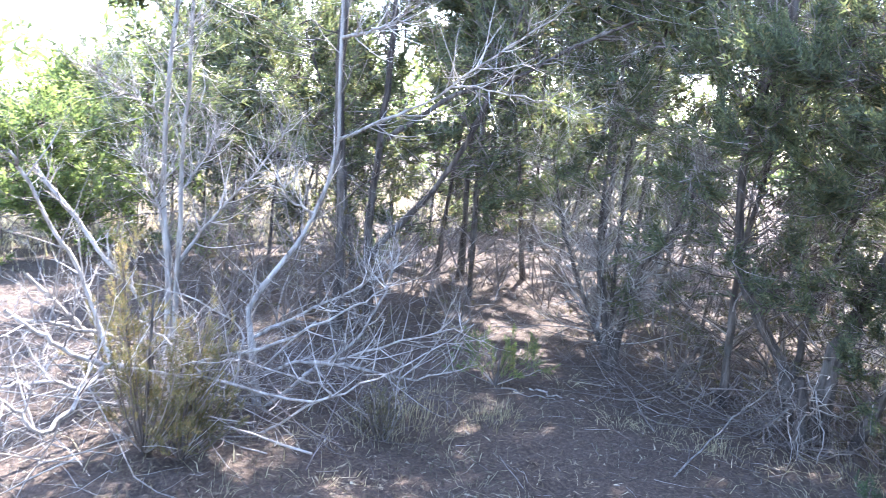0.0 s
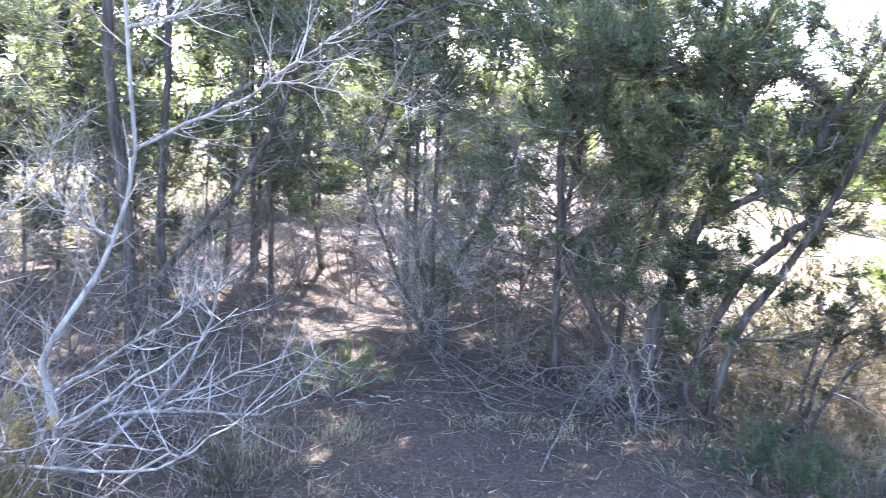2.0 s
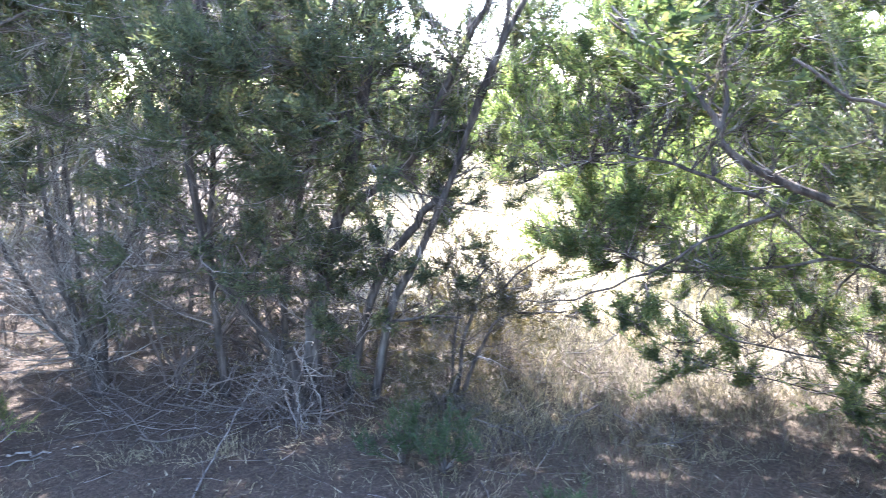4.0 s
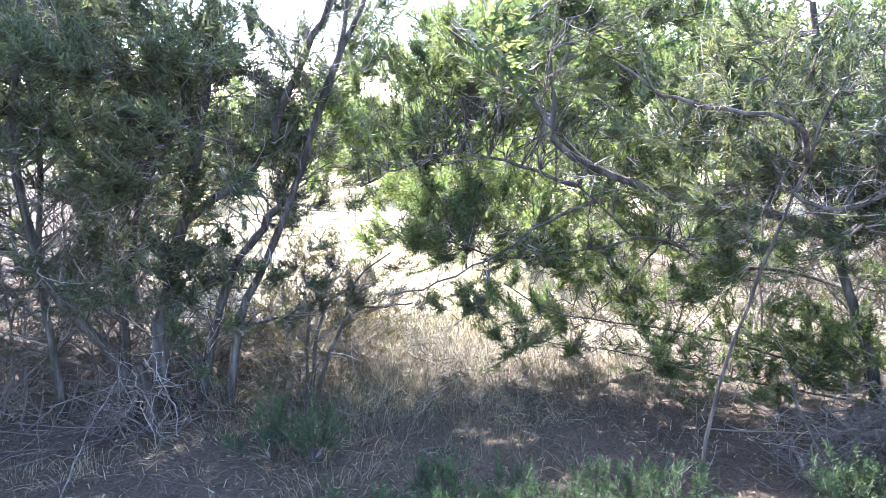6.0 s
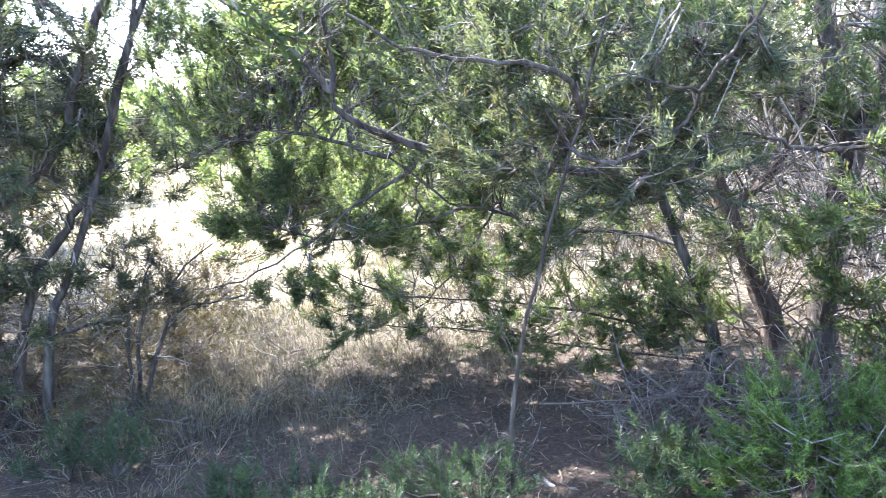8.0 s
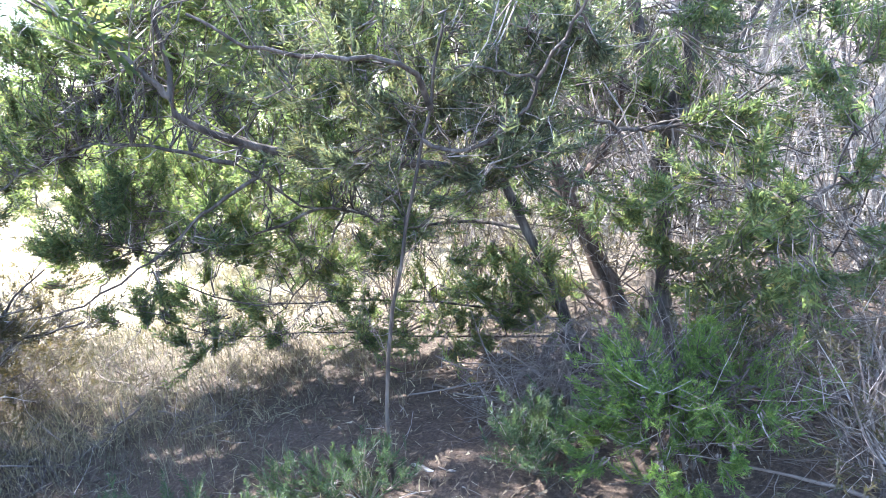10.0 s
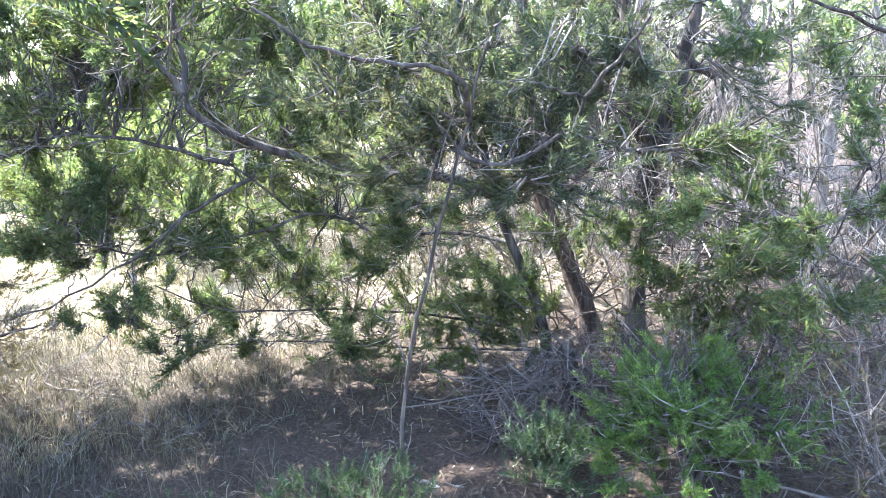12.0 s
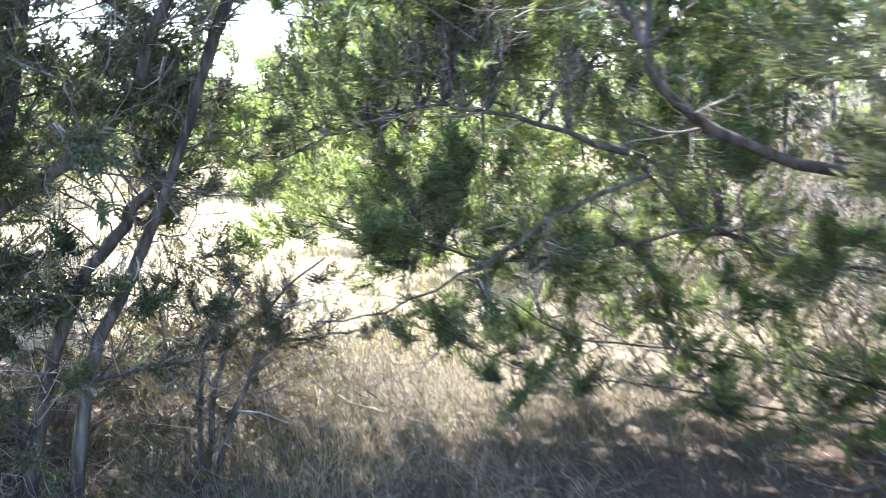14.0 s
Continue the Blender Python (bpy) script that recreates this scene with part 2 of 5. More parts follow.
def ramify(paths, radii, per, lo, hi, length, rng, angle=55, lift=0.1, bend=0.25, segs=4, thin=0.5, tip=0.25):
    """Children on given paths: per each, between the fractions lo and hi of it."""
    n, k = paths.shape[:2]
    m = n * per
    src = np.repeat(np.arange(n), per)
    s = rng.uniform(lo, hi, m) * (k - 1)
    i = np.minimum(s.astype(int), k - 2)
    f = (s - i)[:, None]
    start = paths[src, i] * (1 - f) + paths[src, i + 1] * f
    r = radii[src, i] * (1 - f[:, 0]) + radii[src, i + 1] * f[:, 0]
    tan = unit(paths[src, i + 1] - paths[src, i])
    side = unit(np.cross(tan, rng.normal(0, 1, (m, 3))))
    a = np.radians(rng.normal(angle, 14, m))[:, None]
    way = unit(tan * np.cos(a) + side * np.sin(a) + [0, 0, lift])
    ln = rng.uniform(length[0], length[1], m) * (1.15 - 0.5 * s / (k - 1))
    out = np.zeros((m, segs, 3))
    out[:, 0] = start
    for j in range(1, segs):
        way = unit(way + rng.normal(0, bend, (m, 3)) + [0, 0, lift * 0.6])
        out[:, j] = out[:, j - 1] + way * (ln / (segs - 1))[:, None]
    taper = np.linspace(1, tip, segs)[None]
    return out, np.maximum(r * thin, 0.0016)[:, None] * taper


def spray_template(rng, nodes, laterals, width, flat=0.35):
    """A feathery tuft of thin leafy cords, one unit long along z: triangles."""
    quads = []

    def cord(a, way, ln, w):
        across = unit(np.cross(way, rng.normal(0, 1, 3)))
        quads.append([a + across * w, a + way * ln, a - across * w])

    for j in range(nodes):
        s = (j + 0.6) / nodes
        at = np.array([0, 0, s * 0.8])
        for side in (-1, 1):
            way = unit(np.array([side * 0.75, rng.normal(0, flat), 0.7 + rng.normal(0, 0.15)]))
            ln = (0.5 - 0.3 * s) * rng.uniform(0.7, 1.2)
            cord(at, way, ln, width)
            for q in range(laterals):
                p = at + way * ln * rng.uniform(0.25, 0.8)
                cord(p, unit(way + rng.normal(0, 0.5, 3) + [0, 0, 0.35]), ln * rng.uniform(0.4, 0.7), width * 0.9)
    cord(np.array([0, 0, 0.55]), np.array([0, 0, 1.0]), 0.45, width)
    return np.array(quads)


TUFT_RNG = np.random.default_rng(5)
TUFT_NEAR = [spray_template(TUFT_RNG, 9, 0, 0.027, 0.45) for _ in range(6)]
TUFT_MID = [spray_template(TUFT_RNG, 5, 0, 0.04, 0.3) for _ in range(6)]
TUFT_FAR = [spray_template(TUFT_RNG, 3, 0, 0.062, 0.35) for _ in range(6)]


def tufts(places, ways, sizes, templates, rng):
    """Tufts of the templates at places, pointing along ways."""
    verts = []
    pick = rng.integers(0, len(templates), len(places))
    for t, quads in enumerate(templates):
        sel = pick == t
        if not sel.any():
            continue
        w = unit(ways[sel])
        u = unit(np.cross(w, rng.normal(0, 1, w.shape)))
        v = np.cross(w, u)
        q = quads.reshape(-1, 3)
        p = (q[None, :, 0, None] * u[:, None] + q[None, :, 1, None] * v[:, None] + q[None, :, 2, None] * w[:, None]) * sizes[sel][:, None, None]
        verts.append((p + places[sel][:, None]).reshape(-1, 3))
    verts = np.concatenate(verts)
    return verts, np.arange(len(verts)).reshape(-1, 3)


def ground_z(x, y):
    """The height of the uneven ground."""
    return 0.05 * np.sin(x * 0.7 + 1.3) * np.cos(y * 0.55) + 0.03 * np.sin(x * 1.9 + y * 1.4)


def thing(name, base, label, category, group=""):
    ob = new(name)
    ob.location = base
    ob.empty_display_size = 0.2
    return tagged(ob, label, category, group)


def foliage_on(paths, rng, per, lo, size, templates, lift=0.2):
    """Tufts along leafy twigs."""
    n, k = paths.shape[:2]
    src = np.repeat(np.arange(n), per)
    s = rng.uniform(lo, 1.0, n * per) * (k - 1)
    i = np.minimum(s.astype(int), k - 2)
    f = (s - i)[:, None]
    place = paths[src, i] * (1 - f) + paths[src, i + 1] * f
    way = unit(paths[src, i + 1] - paths[src, i]) + rng.normal(0, 0.3, (n * per, 3)) + [0, 0, lift]
    return tufts(place, way, rng.uniform(size[0], size[1], n * per), templates, rng)


def pad_twigs(pads, anchors, rng, dense):
    """Leafy twigs that fill pads (x, y, z, r) as plumes, which fan out and up, away from the nearest anchor."""
    paths = []
    s = np.linspace(0, 1, 4)[None, :, None]
    for x, y, z, r in pads:
        c = np.array([x, y, z])
        a = anchors[np.argmin(((anchors - c) ** 2).sum(1) + np.maximum(anchors[:, 2] - z, 0) ** 2)]
        axis = unit(unit(c - a) * 0.8 + [0, 0, 0.3] + rng.normal(0, 0.3, 3))
        n = max(5, int(dense * (r / 0.42) ** 1.7))
        for k in range(max(2, n // 7)):
            off = unit(rng.normal(0, 1, 3)) * r * rng.uniform(0.2, 1.4) * [1, 1, 0.6] + unit(c - a) * r * rng.uniform(-1.2, 0.9)
            way = unit(axis * 0.8 + off / r * 0.7 + rng.normal(0, 0.2, 3))
            m = 5
            root = c + off - way * 0.4 * r + rng.normal(0, 0.06 * r, (m, 3))
            end = c + off + (way + rng.normal(0, 0.42, (m, 3))) * (r * rng.uniform(0.25, 0.95, (m, 1)))
            p = root[:, None] * (1 - s) + end[:, None] * s + [0, 0, -0.15] * (s * (1 - s)) * r * 4
            paths.append(p + rng.normal(0, 0.02 * r, p.shape))
    return np.concatenate(paths)


def bough_lines(pads, anchors, rng):
    """The branch from the nearest anchor to each pad."""
    lines = []
    for x, y, z, r in pads:
        c = np.array([x, y, z])
        order = np.argsort(((anchors - c) ** 2).sum(1) + 2 * np.maximum(anchors[:, 2] - z + 0.1, 0) ** 2)
        a = anchors[order[min(int(rng.exponential(1.3)), len(order) - 1)]]
        span = np.linalg.norm(c - a)
        m1 = a * 0.7 + c * 0.3 + rng.normal(0, 0.05 * span, 3) + [0, 0, rng.uniform(-0.04, 0.14) * span]
        m2 = a * 0.33 + c * 0.67 + rng.normal(0, 0.06 * span, 3) + [0, 0, rng.uniform(-0.1, 0.1) * span]
        lines.append(curve([a, m1, m2, c, c + (c - m2) * 0.4 + rng.normal(0, 0.06, 3)], 13, 0.016, rng))
    return np.array(lines)


def crown(x, y, spread, low, high, count, seed, r=(0.3, 0.5)):
    """Leafy pads high round a tree's axis, wider below; added mostly above view to cast shade."""
    rng = np.random.default_rng(seed)
    out = []
    for k in range(count):
        s, a = rng.uniform(0, 1), rng.uniform(0, 2 * np.pi)
        d = spread * math.sqrt(rng.uniform(0.05, 1)) * (1.1 - 0.8 * s)
        out.append((x + math.cos(a) * d, y + math.sin(a) * d, low + (high - low) * s, rng.uniform(*r)))
    return out


def along(limbs, count, seed, r=(0.2, 0.36), off=0.22, lo=0.35):
    """Leafy pads strung loosely along limbs, on their side away from the clearing."""
    rng = np.random.default_rng(seed)
    out = []
    for k in range(count):
        line = curve(limbs[k % len(limbs)][0], 20)
        p = line[int(rng.uniform(lo, 1.0) * 19)] + rng.normal(0, off, 3) * [1, 1, 0.8]
        p[:2] *= 1 + 0.5 / np.hypot(p[0], p[1])
        out.append((*p, rng.uniform(*r)))
    return out


def scatter(corners, count, seed, r=(0.12, 0.2), depth=0.5):
    """Small leafy pads spread loosely between four corners, thicker in some places than in others."""
    rng = np.random.default_rng(seed)
    a, b, c, d = (np.array(p) for p in corners)
    out = []
    while len(out) < count:
        u, v = rng.uniform(0, 1, 2)
        if math.sin(u * 9 + seed) * math.sin(v * 7 + 2 * seed) + rng.uniform(-0.7, 1.3) < 0:
            continue
        p = (a * (1 - u) + b * u) * (1 - v) + (d * (1 - u) + c * u) * v
        p = p + np.array([p[0], p[1], 0]) / np.hypot(p[0], p[1]) * rng.uniform(-0.3, 1.0) * depth
        out.append((*p, rng.uniform(*r)))
    return out


def juniper(label, stems, limbs=(), pads=(), seed=1, bark=BARK, leaf=LEAF, dead=(3, 0.25, 0.7), tuft=(0.10, 0.18), shade_crown=(), strung=0, bough=1.0, deadr=0.0115,
            templates=TUFT_MID, dense=30, per=8, name="juniper_tree", category="tree", group="", twig=TWIG, fine=4, dead_span=(0.15, 0.9), dead_lift=0.06, bare=False):
    """A juniper: stems and limbs as (points, foot radius, end radius), leafy pads, bare dead twigs."""
    rng = np.random.default_rng(seed)
    base = stems[0][0][0]
    tree = thing(name, (base[0], base[1], float(ground_z(base[0], base[1]))), label, category, group)
    lines, rads, wood = [], [], []
    for kind, items in (("trunk", stems), ("limb", limbs)):
        for pts, r0, r1 in items:
            pts = [tuple(p) for p in pts]
            if kind == "trunk" and pts[0][2] < 0.5:
                pts[0] = (pts[0][0], pts[0][1], float(ground_z(pts[0][0], pts[0][1])) - 0.06)
            if kind == "limb" and lines:
                near = np.concatenate(lines)
                away = np.linalg.norm(near - pts[0], axis=1)
                if away.min() < 0.6:
                    pts[0] = tuple(near[away.argmin()])
            ln = curve(pts, 16, max(r0 * 0.12, 0.006), rng)
            lines.append(ln)
            rads.append(np.linspace(r0, r1, 16))
            wood.append(part(kind, bole(ln, r0, r1, rng, 9 if r0 > 0.03 else 7, 1.5 if kind == "trunk" else 1.15), bark, tree, smooth=True))
    lines, rads = np.array(lines), np.array(rads)
    pads = list(pads)
    if strung:
        pads += along(list(limbs) or list(stems), strung, seed + 1)
    anchors = lines[:, 2:].reshape(-1, 3)
    bits = []
    if dead[0]:
        p1, r1 = ramify(lines, np.minimum(rads, deadr), dead[0] * 3, dead_span[0], dead_span[1], (dead[1], dead[2]), rng, 60, dead_lift, 0.07 if bare else 0.12, 7, 0.5, 0.2)
        bits.append(tubes(p1, r1, 4))
        if bare:
            r1 = r1 * 1.25
            bits[-1] = tubes(p1, r1, 5)
        p2, r2 = ramify(p1, r1, fine, 0.15, 0.95, (dead[1] * 0.4, dead[2] * 0.55), rng, 45, 0.1, 0.13, 4, 0.6, 0.25)
        bits.append(tubes(p2, r2, 3))
        p3, r3 = ramify(p2, r2, 0 if bare else 2, 0.2, 0.95, (dead[1] * 0.2, dead[2] * 0.25), rng, 45, 0.1, 0.25, 3, 0.7, 0.4)
        bits.append(tubes(p3, r3, 3))
    if len(pads):
        b = bough_lines(pads, anchors, rng)
        br = bough * np.linspace(0.0075, 0.003, b.shape[1])[None] * np.array([0.7 + pd[3] for pd in pads])[:, None]
        tw = pad_twigs(pads, anchors, rng, dense)
        if group:
            bits.append(tubes(b[:, ::3], br[:, ::3], 4))
            bits.append(tubes(tw[:, ::3], np.tile(np.array([[0.0045, 0.002]]), (len(tw), 1)), 3))
        else:
            for k in range(len(b)):
                on = wood[int(((lines - b[k, 0]) ** 2).sum(2).min(1).argmin())]
                part("bough", tubes(b[k:k + 1], br[k:k + 1] * 0.65, 6), BARK, on, smooth=True)
            side, sr = ramify(b, br, 7, 0.15, 0.95, (0.1, 0.4), rng, 50, 0.05, 0.2, 4, 0.55, 0.4)
            bits.append(tubes(side, sr, 3))
            bits.append(tubes(tw, np.tile(np.array([[0.004, 0.003, 0.0022, 0.0014]]), (len(tw), 1)), 3))
        leaves = [foliage_on(tw, rng, per, 0.1, tuft, templates)]
        # coarse boughless foliage, added mostly above view to shade what lies below
        if len(shade_crown):
            up = pad_twigs(shade_crown, anchors, rng, 9)
            bits.append(tubes(up, np.tile(np.array([[0.006, 0.005, 0.004, 0.002]]), (len(up), 1)), 3))
            leaves.append(foliage_on(up, rng, 7, 0.1, (0.18, 0.32), TUFT_FAR))
        part("crown", joined(leaves), leaf, tree, kind="stuff")
    if bits:
        part("twig_growth", joined(bits), twig, tree, kind="stuff")
    return tree


# ---- the ground ----
def ground():
    s = np.linspace(-1, 1, 161)
    g = np.sign(s) * (np.abs(s) * 9 + 191 * np.abs(s) ** 5)
    x, y = np.meshgrid(g, g + 4, indexing="ij")
    z = ground_z(x, y) * np.exp(-((x**2 + y**2) / 40**2))
    rough = np.random.default_rng(3).normal(0, 0.012, z.shape)
    z = z + rough * (np.abs(x) < 9) * (np.abs(y) < 12)
    verts = np.stack([x, y, z], -1).reshape(-1, 3)
    i = np.arange(161 * 161).reshape(161, 161)
    faces = np.stack([i[:-1, :-1], i[1:, :-1], i[1:, 1:], i[:-1, 1:]], -1).reshape(-1, 4)
    ob = part("ground", (verts, faces), GROUND, smooth=True)
    return tagged(ob, "dark litter-covered woodland soil turning to straw-coloured open field", "ground", kind="structure")


ground()


def litter():
    rng = np.random.default_rng(11)
    n = 70000
    a, d = rng.uniform(radians(-112), radians(52), n), 1.6 + 7.5 * rng.uniform(0, 1, n) ** 0.9
    x, y = -np.sin(a) * d, np.cos(a) * d
    z = ground_z(x, y) + rng.uniform(0.0, 0.025, n)
    yaw, ln, w = rng.uniform(0, 2 * np.pi, n), rng.uniform(0.015, 0.07, n), rng.uniform(0.0015, 0.006, n)
    way = np.stack([np.cos(yaw), np.sin(yaw), rng.normal(0, 0.3, n)], -1)
    across = np.stack([-np.sin(yaw), np.cos(yaw), rng.normal(0, 0.4, n)], -1) * w[:, None]
    c = np.stack([x, y, z], -1)
    v = np.stack([c - way * ln[:, None] / 2 - across, c - way * ln[:, None] / 2 + across, c + way * ln[:, None] / 2], 1).reshape(-1, 3)
    tagged(part("needle_litter", (v, np.arange(len(v)).reshape(-1, 3)), NEEDLE, kind="stuff"), "brown dead needles and leaf bits strewn over the soil", "leaf litter")
    n = 3400
    a, d = rng.uniform(radians(-112), radians(52), n), 2.0 + 6.5 * rng.uniform(0, 1, n) ** 0.8
    start = np.stack([-np.sin(a) * d, np.cos(a) * d, np.zeros(n)], -1)
    start[:, 2] = ground_z(start[:, 0], start[:, 1]) + rng.uniform(0.0, 0.05, n)
    yaw = rng.uniform(0, 2 * np.pi, n)
    way = np.stack([np.cos(yaw), np.sin(yaw), rng.normal(0.03, 0.1, n)], -1)
    ln = rng.uniform(0.06, 0.45, n) ** 1.5
    paths = np.zeros((n, 4, 3))
    paths[:, 0] = start
    for j in range(1, 4):
        way = unit(way + rng.normal(0, 0.15, (n, 3)) * [1, 1, 0.4])
        paths[:, j] = paths[:, j - 1] + way * (ln / 3)[:, None]
    rad = rng.uniform(0.0012, 0.0035, n)[:, None] * np.linspace(1, 0.5, 4)[None]
    tagged(part("fallen_twigs", tubes(paths, rad, 3), STRAW_TWIG, kind="stuff"), "grey-brown fallen twigs scattered on the woodland floor", "twigs")


litter()


def grass(name, label, count, mask, height, seed, span=(-75, 40), reach=(4.5, 24), mat=STRAW):
    rng = np.random.default_rng(seed)
    a = rng.uniform(radians(span[0]), radians(span[1]), count)
    d = reach[0] + (reach[1] - reach[0]) * rng.uniform(0, 1, count) ** 1.3
    x, y = -np.sin(a) * d, np.cos(a) * d
    clump = np.sin(x * 2.3 + np.sin(y * 1.7)) * np.cos(y * 2.6 + x)
    keep = mask(x, y, rng) & (clump + rng.normal(0, 0.5, count) > -0.3)
    x, y, d = x[keep], y[keep], d[keep]
    n = len(x)
    h = rng.uniform(height[0], height[1], n)
    w = 0.0016 * np.maximum(1, d / 5) * rng.uniform(0.8, 1.6, n)
    yaw = rng.uniform(0, 2 * np.pi, n)
    lean = rng.normal(0, 0.6, (n, 2)) * h[:, None]
    base = np.stack([x, y, ground_z(x, y) * np.exp(-((x**2 + y**2) / 1600)) - 0.01], -1)
    across = np.stack([np.cos(yaw), np.sin(yaw), 0 * yaw], -1) * w[:, None]
    mid = base + np.stack([lean[:, 0] * 0.35, lean[:, 1] * 0.35, h * 0.6], -1)
    tip = base + np.stack([lean[:, 0], lean[:, 1], h * rng.uniform(0.75, 1.0, n)], -1)
    v = np.stack([base - across, base + across, mid + across * 0.8, mid - across * 0.8, tip], 1).reshape(-1, 3)
    i = np.arange(n)[:, None] * 5
    me = (v, [i + [0, 1, 2, 3], i + [3, 2, 4]])
    tagged(part(name, me, mat, kind="stuff"), label, "grass")


grass("dry_grass", "bleached straw-coloured grass of the open sunny field", 72000,
      lambda x, y, rng: ((0.85 * x + 0.53 * y + rng.normal(0, 0.5, len(x)) > 6.2) & (0.9 * y - 0.45 * x + rng.normal(0, 0.4, len(x)) > -2.0) & (0.92 * x - 0.4 * y + rng.normal(0, 0.3, len(x)) > 0.3)) | (0.6 * y - 0.8 * x + rng.normal(0, 0.4, len(x)) > 8.3), (0.12, 0.42), 21)
grass("sparse_grass", "thin dry grass stems among the litter at the field's edge", 5000,
      lambda x, y, rng: (0.85 * x + 0.53 * y + rng.normal(0, 0.6, len(x)) > 4.6) | (rng.uniform(0, 1, len(x)) < 0.12), (0.04, 0.13), 22, (-75, 40), (3.2, 8))
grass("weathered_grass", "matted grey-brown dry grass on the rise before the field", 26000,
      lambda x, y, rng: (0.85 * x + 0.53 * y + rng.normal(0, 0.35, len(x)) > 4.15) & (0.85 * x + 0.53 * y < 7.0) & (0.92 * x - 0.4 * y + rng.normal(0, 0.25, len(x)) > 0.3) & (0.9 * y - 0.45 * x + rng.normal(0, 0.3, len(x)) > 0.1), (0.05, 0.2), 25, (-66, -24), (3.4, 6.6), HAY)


grass("litter_grass", "short withered grass and weed stems over the clearing's litter", 6000,
      lambda x, y, rng: rng.uniform(0, 1, len(x)) < 0.75, (0.02, 0.09), 26, (-66, 30), (3.0, 6.8), HAY)


def grass_tufts():
    rng = np.random.default_rng(24)
    n, per = 80, 22
    a, d = rng.uniform(radians(-80), radians(35), n), rng.uniform(2.6, 7.5, n)
    c = np.stack([-np.sin(a) * d, np.cos(a) * d], -1)
    src = np.repeat(np.arange(n), per)
    xy = c[src] + rng.normal(0, 0.05, (n * per, 2))
    h = rng.uniform(0.03, 0.1, n * per)
    lean = (xy - c[src]) * 1.6 + rng.normal(0, 0.5, (n * per, 2)) * h[:, None]
    base = np.stack([xy[:, 0], xy[:, 1], ground_z(xy[:, 0], xy[:, 1]) - 0.01], -1)
    mid = base + np.stack([lean[:, 0] * 0.4, lean[:, 1] * 0.4, h * 0.7], -1)
    tip = base + np.stack([lean[:, 0], lean[:, 1], h * rng.uniform(0.5, 1.0, n * per)], -1)
    v = tubes(np.stack([base, mid, tip], 1), np.tile(np.array([[0.0011, 0.0009, 0.0004]]), (n * per, 1)), 3)
    tagged(part("grass_tufts", v, STRAW, kind="stuff"), "small bleached dry grass tufts on the litter", "grass")


grass_tufts()


def grass_clump(base, spread, height, count, seed):
    """A clump of bleached grass stems leaning outward."""
    rng = np.random.default_rng(seed)
    xy = np.array(base[:2]) + rng.normal(0, spread, (count, 2))
    h = rng.uniform(0.4, 1.0, count) * height
    lean = (xy - base[:2]) * 0.25 + rng.normal(0, 0.3, (count, 2)) * h[:, None]
    foot = np.stack([xy[:, 0], xy[:, 1], ground_z(xy[:, 0], xy[:, 1]) - 0.01], -1)
    mid = foot + np.stack([lean[:, 0] * 0.3, lean[:, 1] * 0.3, h * 0.6], -1)
    tip = foot + np.stack([lean[:, 0], lean[:, 1], h], -1)
    stems = tubes(np.stack([foot, mid, tip], 1), np.tile(np.array([[0.0012, 0.001, 0.0004]]), (count, 1)), 3)
    tagged(part("grass_clump", stems, STRAW, kind="stuff"), "clump of bleached dry grass on the litter", "grass", "grass clumps")


for base, wide, tall, blades, seed_ in (((-0.44, 4.21, 0.00), 0.14, 0.2, 130, 1), ((-0.56, 3.89, 0.00), 0.12, 0.16, 110, 2), ((0.11, 4.32, 0.00), 0.08, 0.1, 70, 3), ((1.43, 4.13, 0.00), 0.08, 0.12, 60, 4), ((2.62, 3.77, 0.00), 0.2, 0.16, 140, 5), ((2.85, 3.53, 0.00), 0.2, 0.18, 140, 6), ((2.18, 4.06, 0.00), 0.2, 0.1, 90, 7), ((2.13, 2.87, 0.00), 0.15, 0.1, 90, 8), ((2.92, 3.77, 0.0), 0.22, 0.16, 150, 9), ((2.83, 3.4, 0.0), 0.2, 0.14, 130, 10), ((2.4, 3.4, 0.0), 0.18, 0.12, 90, 11), ((0.03, 4.3, 0.0), 0.12, 0.1, 110, 12), ((1.1, 4.35, 0.0), 0.1, 0.1, 70, 13), ((3.3, 3.7, 0.0), 0.2, 0.18, 130, 14)):
    grass_clump(base, wide, tall, blades, seed_)

